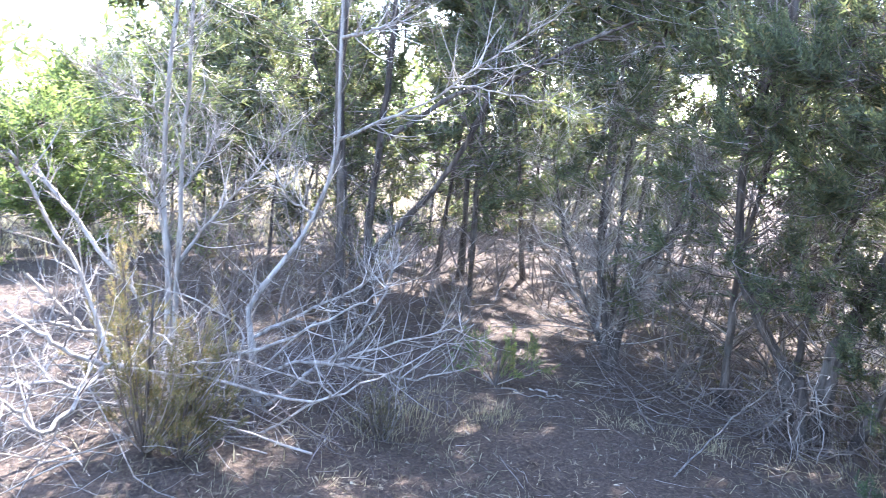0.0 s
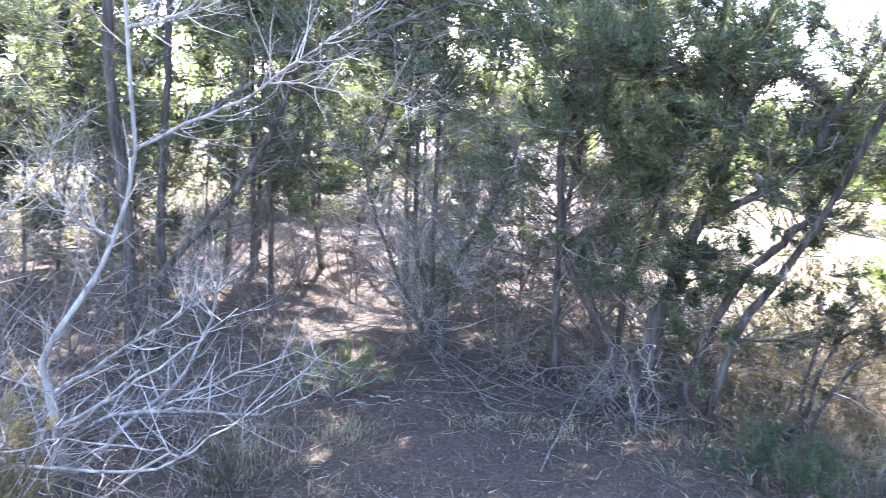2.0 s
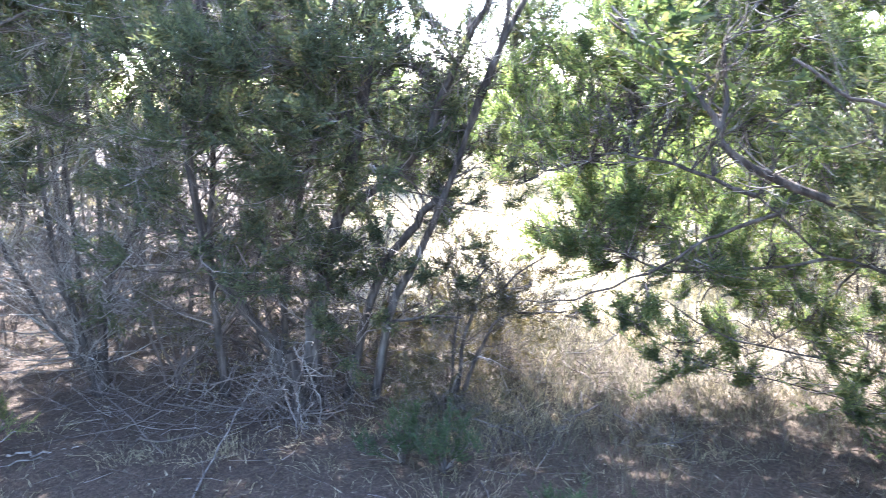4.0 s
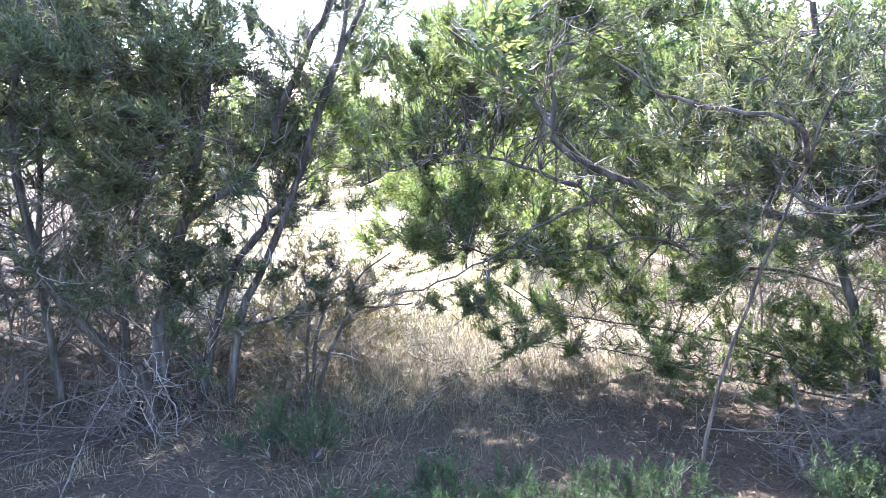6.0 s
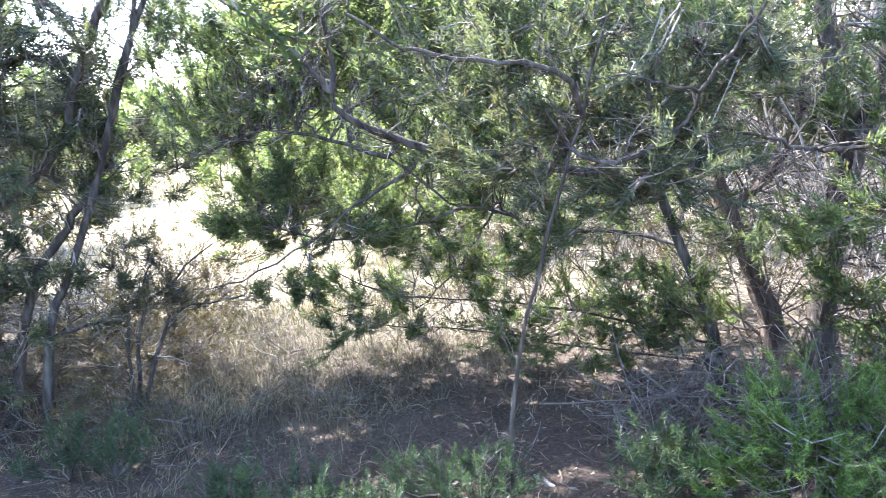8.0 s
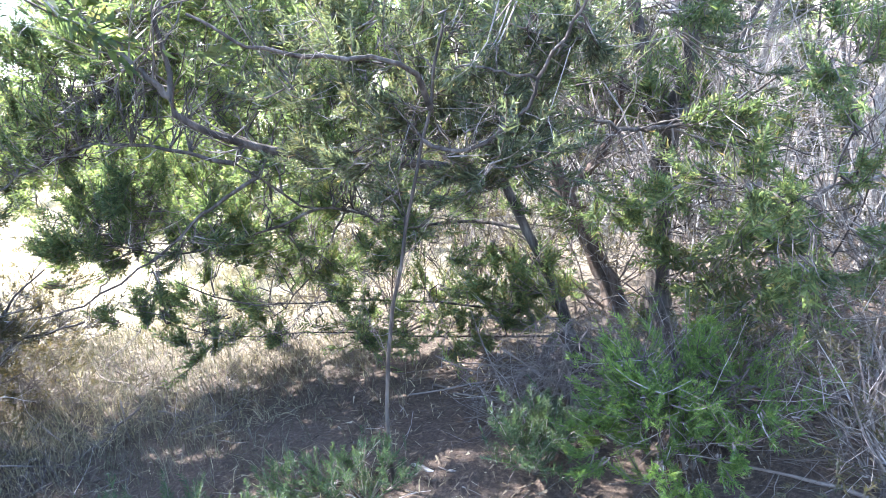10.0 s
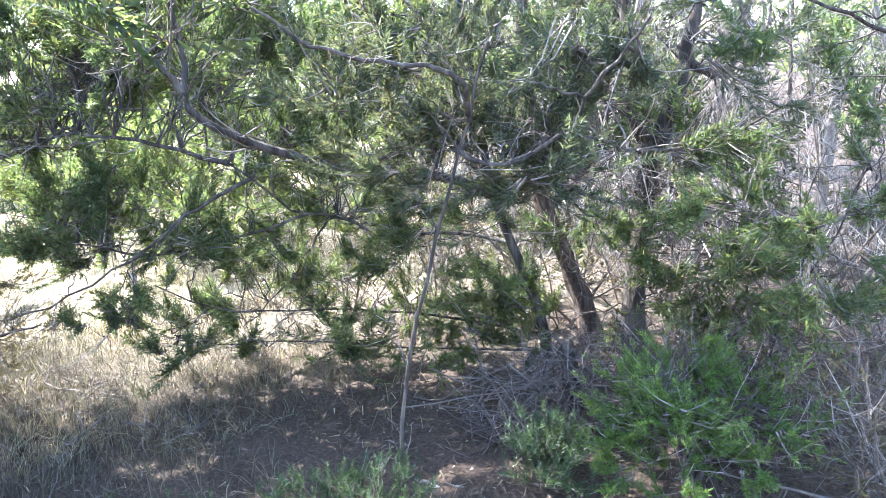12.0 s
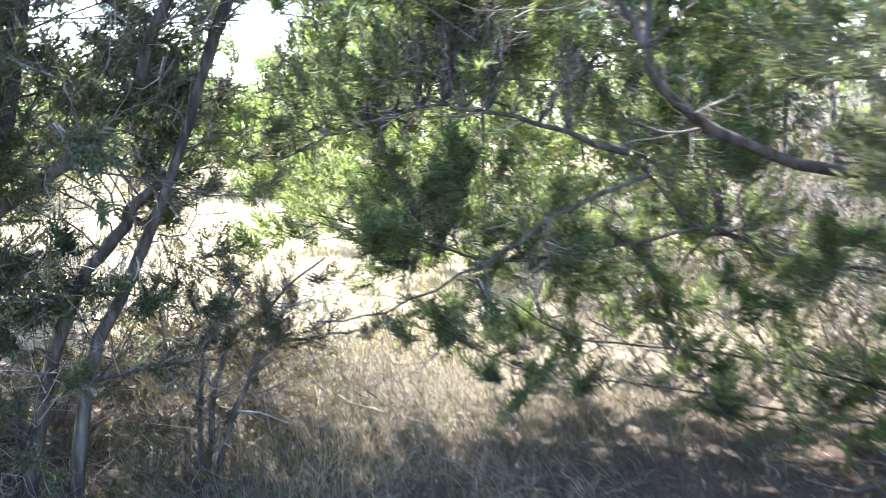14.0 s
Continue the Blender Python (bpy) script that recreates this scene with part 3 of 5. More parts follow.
# ---- the trees round the clearing ----
juniper("half-dead thin pale-barked juniper with bare upward twigs",
        [([(-2.10, 4.39, 0.12), (-2.10, 4.39, 0.56), (-2.13, 4.37, 0.95), (-2.14, 4.37, 1.23), (-2.14, 4.37, 1.58), (-2.12, 4.38, 2.00), (-2.09, 4.39, 2.41), (-2.06, 4.41, 2.89)], 0.024, 0.012),
         ([(-2.10, 4.50, 0.11), (-2.09, 4.50, 1.00), (-2.08, 4.51, 1.46), (-2.06, 4.52, 2.01), (-2.05, 4.52, 2.43), (-2.06, 4.52, 2.86)], 0.017, 0.009)],
        [([(-2.13, 4.37, 0.97), (-2.17, 4.24, 1.24), (-2.20, 4.12, 1.41)], 0.008, 0.003),
         ([(-2.13, 4.37, 1.62), (-2.23, 4.21, 1.75), (-2.32, 4.05, 1.82), (-2.35, 3.91, 1.93)], 0.008, 0.003),
         ([(-2.09, 4.50, 1.20), (-1.99, 4.66, 1.43), (-1.95, 4.78, 1.60)], 0.007, 0.003),
         ([(-2.18, 4.57, 0.63), (-1.97, 4.66, 0.97), (-1.65, 4.79, 1.38), (-1.48, 4.84, 1.70)], 0.013, 0.005)],
        ([(-2.07, 5.59, 2.35, 0.44), (-2.24, 5.22, 2.38, 0.32), (-2.22, 5.73, 1.92, 0.42), (-3.07, 5.60, 2.04, 0.47), (-3.26, 5.67, 1.63, 0.41)]), seed=31, bark=DEADWOOD, leaf=LEAF, dead=(18, 0.1, 0.46), shade_crown=crown(-2.2, 4.9, 0.8, 3.1, 4.2, 2, 1), twig=TWIG_PALE, dead_span=(0.15, 1.0), deadr=0.007, dead_lift=0.2, fine=3, bare=True)

juniper("slender grey juniper trunk with a leaning dark limb and hanging boughs",
        [([(-1.38, 5.98, -0.04), (-1.38, 5.98, 0.38), (-1.38, 5.98, 0.85), (-1.45, 5.96, 1.82), (-1.47, 5.96, 2.41), (-1.47, 5.96, 3.14), (-1.46, 5.96, 3.95)], 0.045, 0.028),
         ([(-1.14, 6.13, -0.02), (-1.18, 6.12, 0.74), (-1.16, 6.13, 1.25), (-1.11, 6.14, 2.05), (-1.07, 6.14, 2.95)], 0.036, 0.02)],
        [([(-1.37, 5.98, 0.20), (-1.06, 5.94, 0.69), (-0.79, 5.88, 1.01), (-0.49, 5.81, 1.40), (-0.19, 5.73, 2.08), (-0.02, 5.63, 2.66)], 0.034, 0.014),
         ([(-1.21, 5.94, 1.57), (-0.61, 5.87, 1.92), (-0.25, 5.73, 2.07), (-0.03, 5.57, 2.13), (0.36, 5.40, 2.36), (0.84, 5.18, 2.58)], 0.022, 0.01)],
        ([(-1.98, 6.54, 2.45, 0.77), (-2.50, 6.65, 2.20, 0.71), (-1.92, 6.72, 1.50, 0.52), (-1.25, 6.77, 2.36, 0.69), (-0.82, 6.62, 1.85, 0.66), (-0.45, 6.44, 2.27, 0.64), (-0.55, 6.33, 1.59, 0.47), (-0.06, 6.35, 1.88, 0.63), (0.29, 6.39, 2.26, 0.72), (-0.13, 6.45, 1.51, 0.48), (0.40, 6.13, 1.69, 0.46), (-2.43, 7.00, 1.62, 0.55)] + [(-2.77, 6.93, 1.81, 0.65)]), seed=32, bark=BARK, leaf=LEAF, dead=(5, 0.3, 0.8), strung=9, dense=15, shade_crown=crown(0.2, 6.6, 0.8, 3.2, 4.4, 3, 2))

juniper("pale crooked dead stem with a fan of bleached bare branches",
        [([(-1.32, 4.00, 0.01), (-1.39, 4.03, 0.41), (-1.42, 4.07, 0.59), (-1.23, 4.18, 0.90), (-1.15, 4.26, 1.08), (-1.02, 4.34, 1.53), (-1.05, 4.39, 2.18), (-1.05, 4.44, 2.63)], 0.0175, 0.008)],
        [([(-1.32, 4.00, 0.05), (-1.01, 4.13, 0.22), (-0.79, 4.21, 0.40), (-0.64, 4.27, 0.73), (-0.58, 4.32, 0.96)], 0.014, 0.005),
         ([(-1.39, 4.03, 0.41), (-1.14, 4.18, 0.53), (-0.82, 4.32, 0.71), (-0.63, 4.41, 0.83)], 0.012, 0.004),
         ([(-1.30, 3.96, 0.19), (-1.09, 4.00, 0.28), (-0.88, 4.03, 0.31), (-0.60, 4.06, 0.42), (-0.27, 4.07, 0.54), (-0.09, 4.05, 0.64)], 0.011, 0.003),
         ([(-1.01, 4.04, 0.28), (-0.82, 4.03, 0.30), (-0.57, 4.02, 0.26), (-0.34, 3.99, 0.28), (-0.13, 3.95, 0.37)], 0.012, 0.003)]
        + [([(-1.03, 4.46, 1.55), (-0.67, 4.40, 1.78), (-0.38, 4.31, 1.93), (-0.08, 4.19, 2.16), (0.22, 4.06, 2.35)], 0.011, 0.004),
         ([(-0.38, 4.26, 1.93), (-0.17, 4.17, 1.97), (0.16, 4.06, 1.92), (0.45, 3.94, 1.86)], 0.006, 0.002),
         ([(-1.37, 3.93, 0.01), (-1.44, 3.80, 0.17), (-1.53, 3.66, 0.46), (-1.63, 3.50, 0.66)], 0.014, 0.004),
         ([(-1.32, 4.00, 0.05), (-1.17, 4.05, -0.04), (-0.84, 4.13, -0.09), (-0.65, 4.16, -0.06)], 0.012, 0.004),
         ([(-1.04, 4.34, 2.11), (-0.77, 4.29, 2.28), (-0.52, 4.23, 2.43)], 0.012, 0.004),
         ([(-1.16, 4.31, 1.07), (-1.35, 4.36, 1.25), (-1.43, 4.44, 1.50)], 0.01, 0.003)],
        (), 33, DEADWOOD, LEAF, (9, 0.12, 0.6), name="dead_juniper", category="dead tree", twig=TWIG_PALE, fine=4, dead_span=(0.12, 1.0), deadr=0.007, dead_lift=0.14, bare=True)

juniper("fallen bleached branch with bare side twigs",
        [([(-1.73, 3.79, 0.37), (-1.99, 3.80, 0.62), (-2.22, 3.81, 0.84), (-2.42, 3.84, 1.06), (-2.66, 3.83, 1.33)], 0.009, 0.016)], [([(-1.70, 3.69, -0.06), (-1.74, 3.56, 0.13), (-1.97, 3.33, 0.50), (-2.03, 3.17, 0.68), (-2.12, 2.99, 0.89)], 0.016, 0.008), ([(-1.61, 3.51, 0.38), (-1.71, 3.41, 0.46), (-1.85, 3.28, 0.55), (-2.01, 3.12, 0.63), (-2.12, 2.99, 0.67)], 0.012, 0.007)],
        (), 34, DEADWOOD, LEAF, (5, 0.15, 0.5), name="fallen_branch", category="dead branch", twig=TWIG_PALE, dead_span=(0.0, 1.0))

juniper("fallen bleached branches leaning on one another with bare twigs",
        [([(-1.58, 2.93, 0.52), (-1.71, 2.77, 0.61), (-1.77, 2.64, 0.72), (-1.85, 2.50, 0.85)], 0.012, 0.009)],
        [([(-1.74, 3.16, 0.72), (-1.86, 3.05, 0.90), (-1.93, 2.96, 1.09), (-2.00, 2.86, 1.34), (-2.03, 2.77, 1.48)], 0.011, 0.007),
         ([(-1.49, 2.51, 0.31), (-1.57, 2.39, 0.43), (-1.62, 2.28, 0.54), (-1.65, 2.17, 0.64)], 0.009, 0.006),
         ([(-1.58, 2.68, 0.50), (-1.67, 2.56, 0.56), (-1.73, 2.44, 0.59), (-1.76, 2.33, 0.59)], 0.008, 0.006),
         ([(-1.10, 3.07, 0.31), (-1.29, 3.13, 0.45), (-1.51, 3.17, 0.61), (-1.67, 3.19, 0.69)], 0.006, 0.004),
         ([(-1.05, 3.08, 0.28), (-0.79, 3.25, 0.35), (-0.53, 3.40, 0.43), (-0.25, 3.55, 0.58), (-0.04, 3.66, 0.72)], 0.007, 0.002),
         ([(-1.33, 3.17, 0.49), (-1.01, 3.40, 0.58), (-0.67, 3.62, 0.76), (-0.47, 3.76, 0.89)], 0.009, 0.003),
         ([(-1.09, 3.23, 0.41), (-1.17, 3.30, 0.66), (-1.44, 3.23, 0.81), (-1.77, 3.08, 0.92)], 0.006, 0.002),
         ([(-0.60, 3.14, 0.38), (-0.71, 3.15, 0.47), (-1.06, 3.08, 0.57), (-1.32, 2.97, 0.56)], 0.005, 0.002)],
        (), 46, DEADWOOD, LEAF, (3, 0.15, 0.5), name="fallen_branch", category="dead branch", twig=TWIG_PALE, fine=4, dead_span=(0.0, 1.0), deadr=0.007, bare=True)

juniper("low many-stemmed shrub with bare grey twigs and dull green tips",
        [([(0.94, 6.06, -0.00), (0.85, 6.07, 0.41), (0.76, 6.08, 0.86), (0.76, 6.08, 1.71), (0.73, 6.09, 2.34)], 0.03, 0.012),
         ([(0.96, 6.05, -0.00), (0.62, 6.17, 0.56), (0.42, 6.25, 1.14), (0.32, 6.32, 1.63)], 0.022, 0.008),
         ([(0.97, 6.05, 0.00), (1.07, 5.93, 0.64), (1.29, 5.78, 1.12), (1.48, 5.64, 1.72)], 0.026, 0.008),
         ([(0.91, 6.06, 0.14), (0.91, 6.06, 0.97), (0.91, 6.06, 1.67), (0.99, 6.05, 2.27)], 0.022, 0.008)], (),
        ([(1.05, 6.21, 1.87, 0.55), (0.54, 6.27, 1.69, 0.39), (1.35, 5.87, 1.11, 0.45), (1.31, 5.73, 0.83, 0.37), (1.16, 5.84, 1.36, 0.33), (0.94, 6.22, 2.15, 0.55), (0.68, 6.36, 2.32, 0.56), (1.33, 6.04, 1.74, 0.39), (1.09, 5.80, 0.58, 0.26)]), seed=35, bark=BARK, leaf=LEAF, dead=(22, 0.25, 0.85), dense=14, shade_crown=crown(0.9, 6.0, 1.2, 2.7, 4.0, 14, 3), name="juniper_shrub", category="shrub", fine=6, twig=TWIG_PALE, dead_span=(0.08, 1.0))

juniper("curved dark juniper trunk under a dense dark canopy",
        [([(2.00, 4.75, 0.17), (1.92, 4.78, 0.35), (1.77, 4.84, 0.60), (1.59, 4.89, 0.93), (1.54, 4.90, 1.26), (1.52, 4.91, 1.67), (1.55, 4.90, 2.08), (1.66, 4.86, 2.59), (1.77, 4.84, 3.24)], 0.031, 0.02),
         ([(1.66, 5.16, 0.27), (1.65, 5.16, 0.52), (1.64, 5.16, 1.00), (1.71, 5.14, 1.54), (1.75, 5.13, 2.06), (1.77, 5.12, 2.63)], 0.026, 0.014)],
        [([(1.68, 4.86, 0.76), (1.83, 4.82, 0.90), (1.91, 4.79, 1.05), (2.15, 4.70, 1.40)], 0.016, 0.006),
         ([(1.53, 4.90, 1.81), (1.77, 4.84, 2.07), (1.97, 4.77, 2.38), (2.12, 4.71, 2.71)], 0.02, 0.01)],
        ([(1.47, 5.34, 2.44, 0.62), (1.11, 5.31, 2.33, 0.61), (1.79, 5.15, 2.42, 0.61), (2.02, 4.97, 2.22, 0.60), (1.38, 5.12, 2.07, 0.40), (1.77, 5.02, 1.94, 0.40), (0.96, 5.10, 1.98, 0.39), (0.83, 5.30, 2.44, 0.54), (2.25, 5.09, 2.52, 0.62), (1.55, 5.41, 2.88, 0.77), (2.07, 5.26, 2.98, 0.77), (2.44, 5.06, 2.86, 0.69)] + [(1.04, 4.90, 1.50, 0.25), (1.11, 4.79, 1.19, 0.25)]), seed=36, bark=BARK, leaf=LEAF, dead=(11, 0.4, 1.1), strung=12, dense=14, shade_crown=crown(1.4, 5.6, 1.5, 3.0, 4.8, 20, 4), fine=5)

juniper("forked dark rough-barked juniper with a leaning limb",
        [([(2.12, 4.70, 0.31), (2.16, 4.68, 0.44), (2.22, 4.66, 0.71), (2.33, 4.61, 1.12), (2.45, 4.56, 1.53), (2.56, 4.50, 2.03), (2.65, 4.45, 2.56), (2.72, 4.41, 3.16)], 0.056, 0.03),
         ([(2.04, 4.99, 0.28), (2.09, 4.98, 0.64), (2.22, 4.93, 1.27), (2.40, 4.85, 1.87), (2.49, 4.81, 2.39), (2.54, 4.78, 2.96)], 0.024, 0.014)],
        [([(2.34, 4.60, 1.15), (2.58, 4.44, 1.40), (2.80, 4.27, 1.62), (2.92, 4.14, 1.97), (3.03, 4.03, 2.26), (3.13, 3.90, 2.52), (3.27, 3.74, 2.94)], 0.032, 0.02)],
        ([(2.37, 4.79, 2.31, 0.52), (2.51, 4.68, 2.12, 0.46), (2.86, 4.56, 2.03, 0.30), (2.21, 4.76, 1.95, 0.39), (2.35, 4.57, 1.76, 0.32), (2.07, 4.68, 1.60, 0.32), (2.53, 4.94, 2.85, 0.57), (2.81, 4.67, 2.97, 0.41), (2.41, 4.44, 1.40, 0.31), (2.14, 4.51, 1.09, 0.37)] + [(2.32, 4.39, 1.04, 0.30), (2.00, 4.50, 0.89, 0.27), (1.87, 4.82, 1.39, 0.29), (1.83, 4.81, 1.10, 0.25)])
        + scatter(((1.21, 4.31, 2.62), (2.56, 3.90, 2.66), (2.23, 3.94, 1.52), (1.05, 4.17, 1.53)), 30, 3, (0.2, 0.34)), seed=37, bark=BARK, leaf=LEAF, dead=(10, 0.35, 0.95), strung=12, dense=13, shade_crown=crown(2.2, 6.2, 1.4, 3.2, 5.2, 12, 5), fine=4)

juniper("twin leaning juniper stems against the bright field",
        [([(2.43, 4.39, 0.21), (2.55, 4.33, 0.54), (2.71, 4.23, 0.89), (2.90, 4.12, 1.36), (3.01, 4.05, 1.67), (3.14, 3.96, 2.09), (3.31, 3.83, 2.47), (3.46, 3.70, 2.89)], 0.029, 0.017),
         ([(2.30, 4.55, 0.20), (2.54, 4.43, 0.78), (2.78, 4.30, 1.15), (2.93, 4.20, 1.37)], 0.028, 0.022)],
        [([(3.03, 4.04, 1.70), (3.19, 3.92, 2.18), (3.26, 3.87, 2.48), (3.30, 3.83, 2.77)], 0.022, 0.014), ([(2.55, 4.33, 0.52), (2.69, 4.05, 0.59), (2.78, 3.78, 0.64)], 0.012, 0.004)],
        ([(3.02, 4.22, 1.34, 0.22), (2.82, 4.22, 0.99, 0.18), (3.20, 4.19, 1.62, 0.19), (2.85, 4.55, 1.65, 0.23), (3.20, 4.49, 2.08, 0.21)] + [(2.82, 4.69, 2.35, 0.19), (3.00, 4.61, 2.16, 0.19), (3.71, 4.12, 2.15, 0.19), (3.85, 4.01, 2.03, 0.19), (2.90, 4.63, 2.53, 0.19), (3.95, 3.91, 2.25, 0.19)])
        + scatter(((2.96, 4.26, 1.90), (3.41, 4.02, 1.90), (3.34, 3.91, 1.09), (2.70, 4.10, 1.16)), 7, 4, (0.12, 0.2)) + scatter(((2.70, 5.12, 2.17), (3.27, 4.72, 1.99), (3.18, 4.76, 1.37), (2.50, 5.01, 1.33)), 10, 5, (0.16, 0.26)) + scatter(((2.03, 4.45, 1.07), (2.85, 4.05, 1.23), (2.72, 3.83, 0.59), (1.93, 4.21, 0.32)), 12, 8, (0.1, 0.18), 0.4) + scatter(((2.03, 4.78, 2.78), (2.56, 4.58, 2.78), (2.56, 4.49, 1.77), (2.07, 4.67, 1.52)), 10, 12, (0.2, 0.32)), seed=38, tuft=(0.07, 0.13), bark=BARK, leaf=LEAF, dead=(3, 0.12, 0.4), strung=3, dense=12, shade_crown=crown(3.1, 5.9, 0.8, 3.3, 4.6, 6, 6))

juniper("short pale broken branch stub", [([(2.48, 4.27, 0.59), (2.48, 4.26, 0.54), (2.52, 4.24, 0.49)], 0.012, 0.007)], (), (), 39, DEADWOOD, LEAF, (0, 0, 0), name="broken_stub", category="dead branch")

juniper("low bush with dull brown-green leaves at the field's edge",
        [([(2.85, 4.05, 0.24), (2.96, 3.97, 0.55), (3.13, 3.86, 0.74), (3.35, 3.69, 0.96)], 0.014, 0.005), ([(2.83, 4.06, 0.24), (2.89, 4.02, 0.52), (2.97, 3.97, 0.71), (3.04, 3.92, 0.87)], 0.012, 0.005), ([(2.86, 4.04, 0.24), (3.08, 3.89, 0.50), (3.28, 3.75, 0.57), (3.46, 3.60, 0.59)], 0.012, 0.005)], (),
        ([(3.22, 4.05, 0.82, 0.30), (3.38, 3.93, 0.72, 0.30), (3.07, 4.12, 0.63, 0.27), (3.26, 3.99, 0.53, 0.27), (3.53, 3.85, 0.83, 0.20), (3.10, 4.14, 0.87, 0.17), (2.89, 4.21, 0.61, 0.23), (3.44, 3.82, 0.54, 0.23), (2.96, 4.23, 0.76, 0.17), (3.14, 4.04, 0.42, 0.23)]), 40, BARK, LEAF_BROWN, (6, 0.12, 0.4), name="field_bush", category="shrub", dense=22, per=9, tuft=(0.06, 0.1), bough=0.35)

# the spreading juniper between the clearing and the field
juniper("spreading green juniper with a bent limb reaching over the clearing",
        [([(4.79, 1.09, -0.16), (4.79, 1.11, 0.07), (4.77, 1.15, 0.36), (4.72, 1.30, 0.83), (4.68, 1.37, 1.11), (4.68, 1.39, 1.55), (4.66, 1.45, 1.93), (4.64, 1.50, 2.37)], 0.036, 0.018)],
        [([(4.99, 1.50, 1.05), (4.42, 1.44, 1.17), (3.98, 1.58, 1.30), (3.66, 1.80, 1.40), (3.45, 1.99, 1.48), (3.28, 2.08, 1.58), (3.12, 2.12, 1.67), (3.08, 2.15, 1.76), (3.13, 2.16, 1.93), (3.12, 2.18, 2.12)], 0.026, 0.011),
         ([(3.08, 2.15, 1.76), (3.02, 2.21, 1.9), (2.95, 2.31, 2.05), (2.88, 2.42, 2.26)], 0.014, 0.005),
         ([(4.94, 1.35, 0.67), (4.70, 1.62, 0.82), (4.42, 1.91, 0.86), (4.17, 2.10, 1.03), (3.93, 2.24, 1.12), (3.66, 2.40, 1.43)], 0.011, 0.006),
         ([(3.78, 2.41, 1.35), (3.67, 2.63, 1.19), (3.58, 2.81, 1.06), (3.44, 3.03, 0.90), (3.24, 3.28, 0.78), (3.06, 3.49, 0.75)], 0.01, 0.003)]
        + [([(4.03, 2.24, 1.09), (3.97, 2.53, 0.98), (3.75, 2.96, 0.92), (3.52, 3.35, 1.04), (3.30, 3.68, 1.15)], 0.009, 0.003),
         ([(3.61, 2.46, 1.60), (3.53, 2.80, 1.55), (3.42, 3.14, 1.61), (3.27, 3.49, 1.51), (3.19, 3.76, 1.40)], 0.01, 0.003),
         ([(4.43, 1.98, 1.27), (4.34, 2.25, 0.97), (4.28, 2.46, 0.69), (4.14, 2.76, 0.38)], 0.009, 0.003),
         ([(4.99, 1.22, 0.21), (4.70, 1.67, 0.27), (4.28, 2.23, 0.45), (3.83, 2.66, 0.58), (3.51, 2.85, 0.82)], 0.008, 0.003),
         ([(4.99, 1.21, 0.09), (4.66, 1.87, 0.08), (4.25, 2.45, 0.25), (3.88, 2.83, 0.35), (3.58, 3.06, 0.54)], 0.007, 0.002)],
        scatter(((3.55, 3.22, 2.54), (4.25, 1.90, 2.40), (4.37, 1.89, 1.17), (3.30, 3.55, 1.45)), 58, 1, (0.15, 0.3), 0.65)
        + scatter(((3.28, 3.60, 1.42), (4.37, 1.89, 1.17), (4.37, 2.09, 0.15), (3.48, 3.25, 0.5)), 68, 2, (0.12, 0.22), 0.7)
        + scatter(((3.53, 3.37, 2.56), (4.36, 2.11, 2.44), (4.36, 2.29, 1.73), (3.47, 3.56, 1.81)), 36, 9, (0.18, 0.34), 0.6)
        + scatter(((3.61, 3.48, 2.59), (4.12, 2.91, 2.53), (4.03, 3.00, 1.67), (3.48, 3.68, 1.74)), 7, 10, (0.18, 0.32), 0.4)
        + scatter(((3.20, 3.85, 2.38), (3.76, 3.28, 2.45), (3.73, 3.30, 1.41), (3.25, 3.94, 1.6)), 12, 11, (0.18, 0.32), 0.6)
        + scatter(((4.16, 1.84, 1.21), (4.49, 1.14, 0.98), (4.66, 1.25, 0.02), (4.29, 2.03, 0.16)), 28, 7, (0.13, 0.24), 0.7)
        + scatter(((3.43, 2.46, 2.56), (4.39, 0.72, 2.37), (4.42, 0.70, 1.75), (3.53, 2.43, 1.82)), 18, 14, (0.16, 0.3), 0.7), seed=41, bark=BARK, leaf=LEAF_MID, dead=(3, 0.2, 0.5), shade_crown=crown(4.0, 2.7, 1.0, 2.5, 3.3, 7, 7), templates=TUFT_MID, strung=8, dense=16, per=9, fine=4, tuft=(0.068, 0.128))

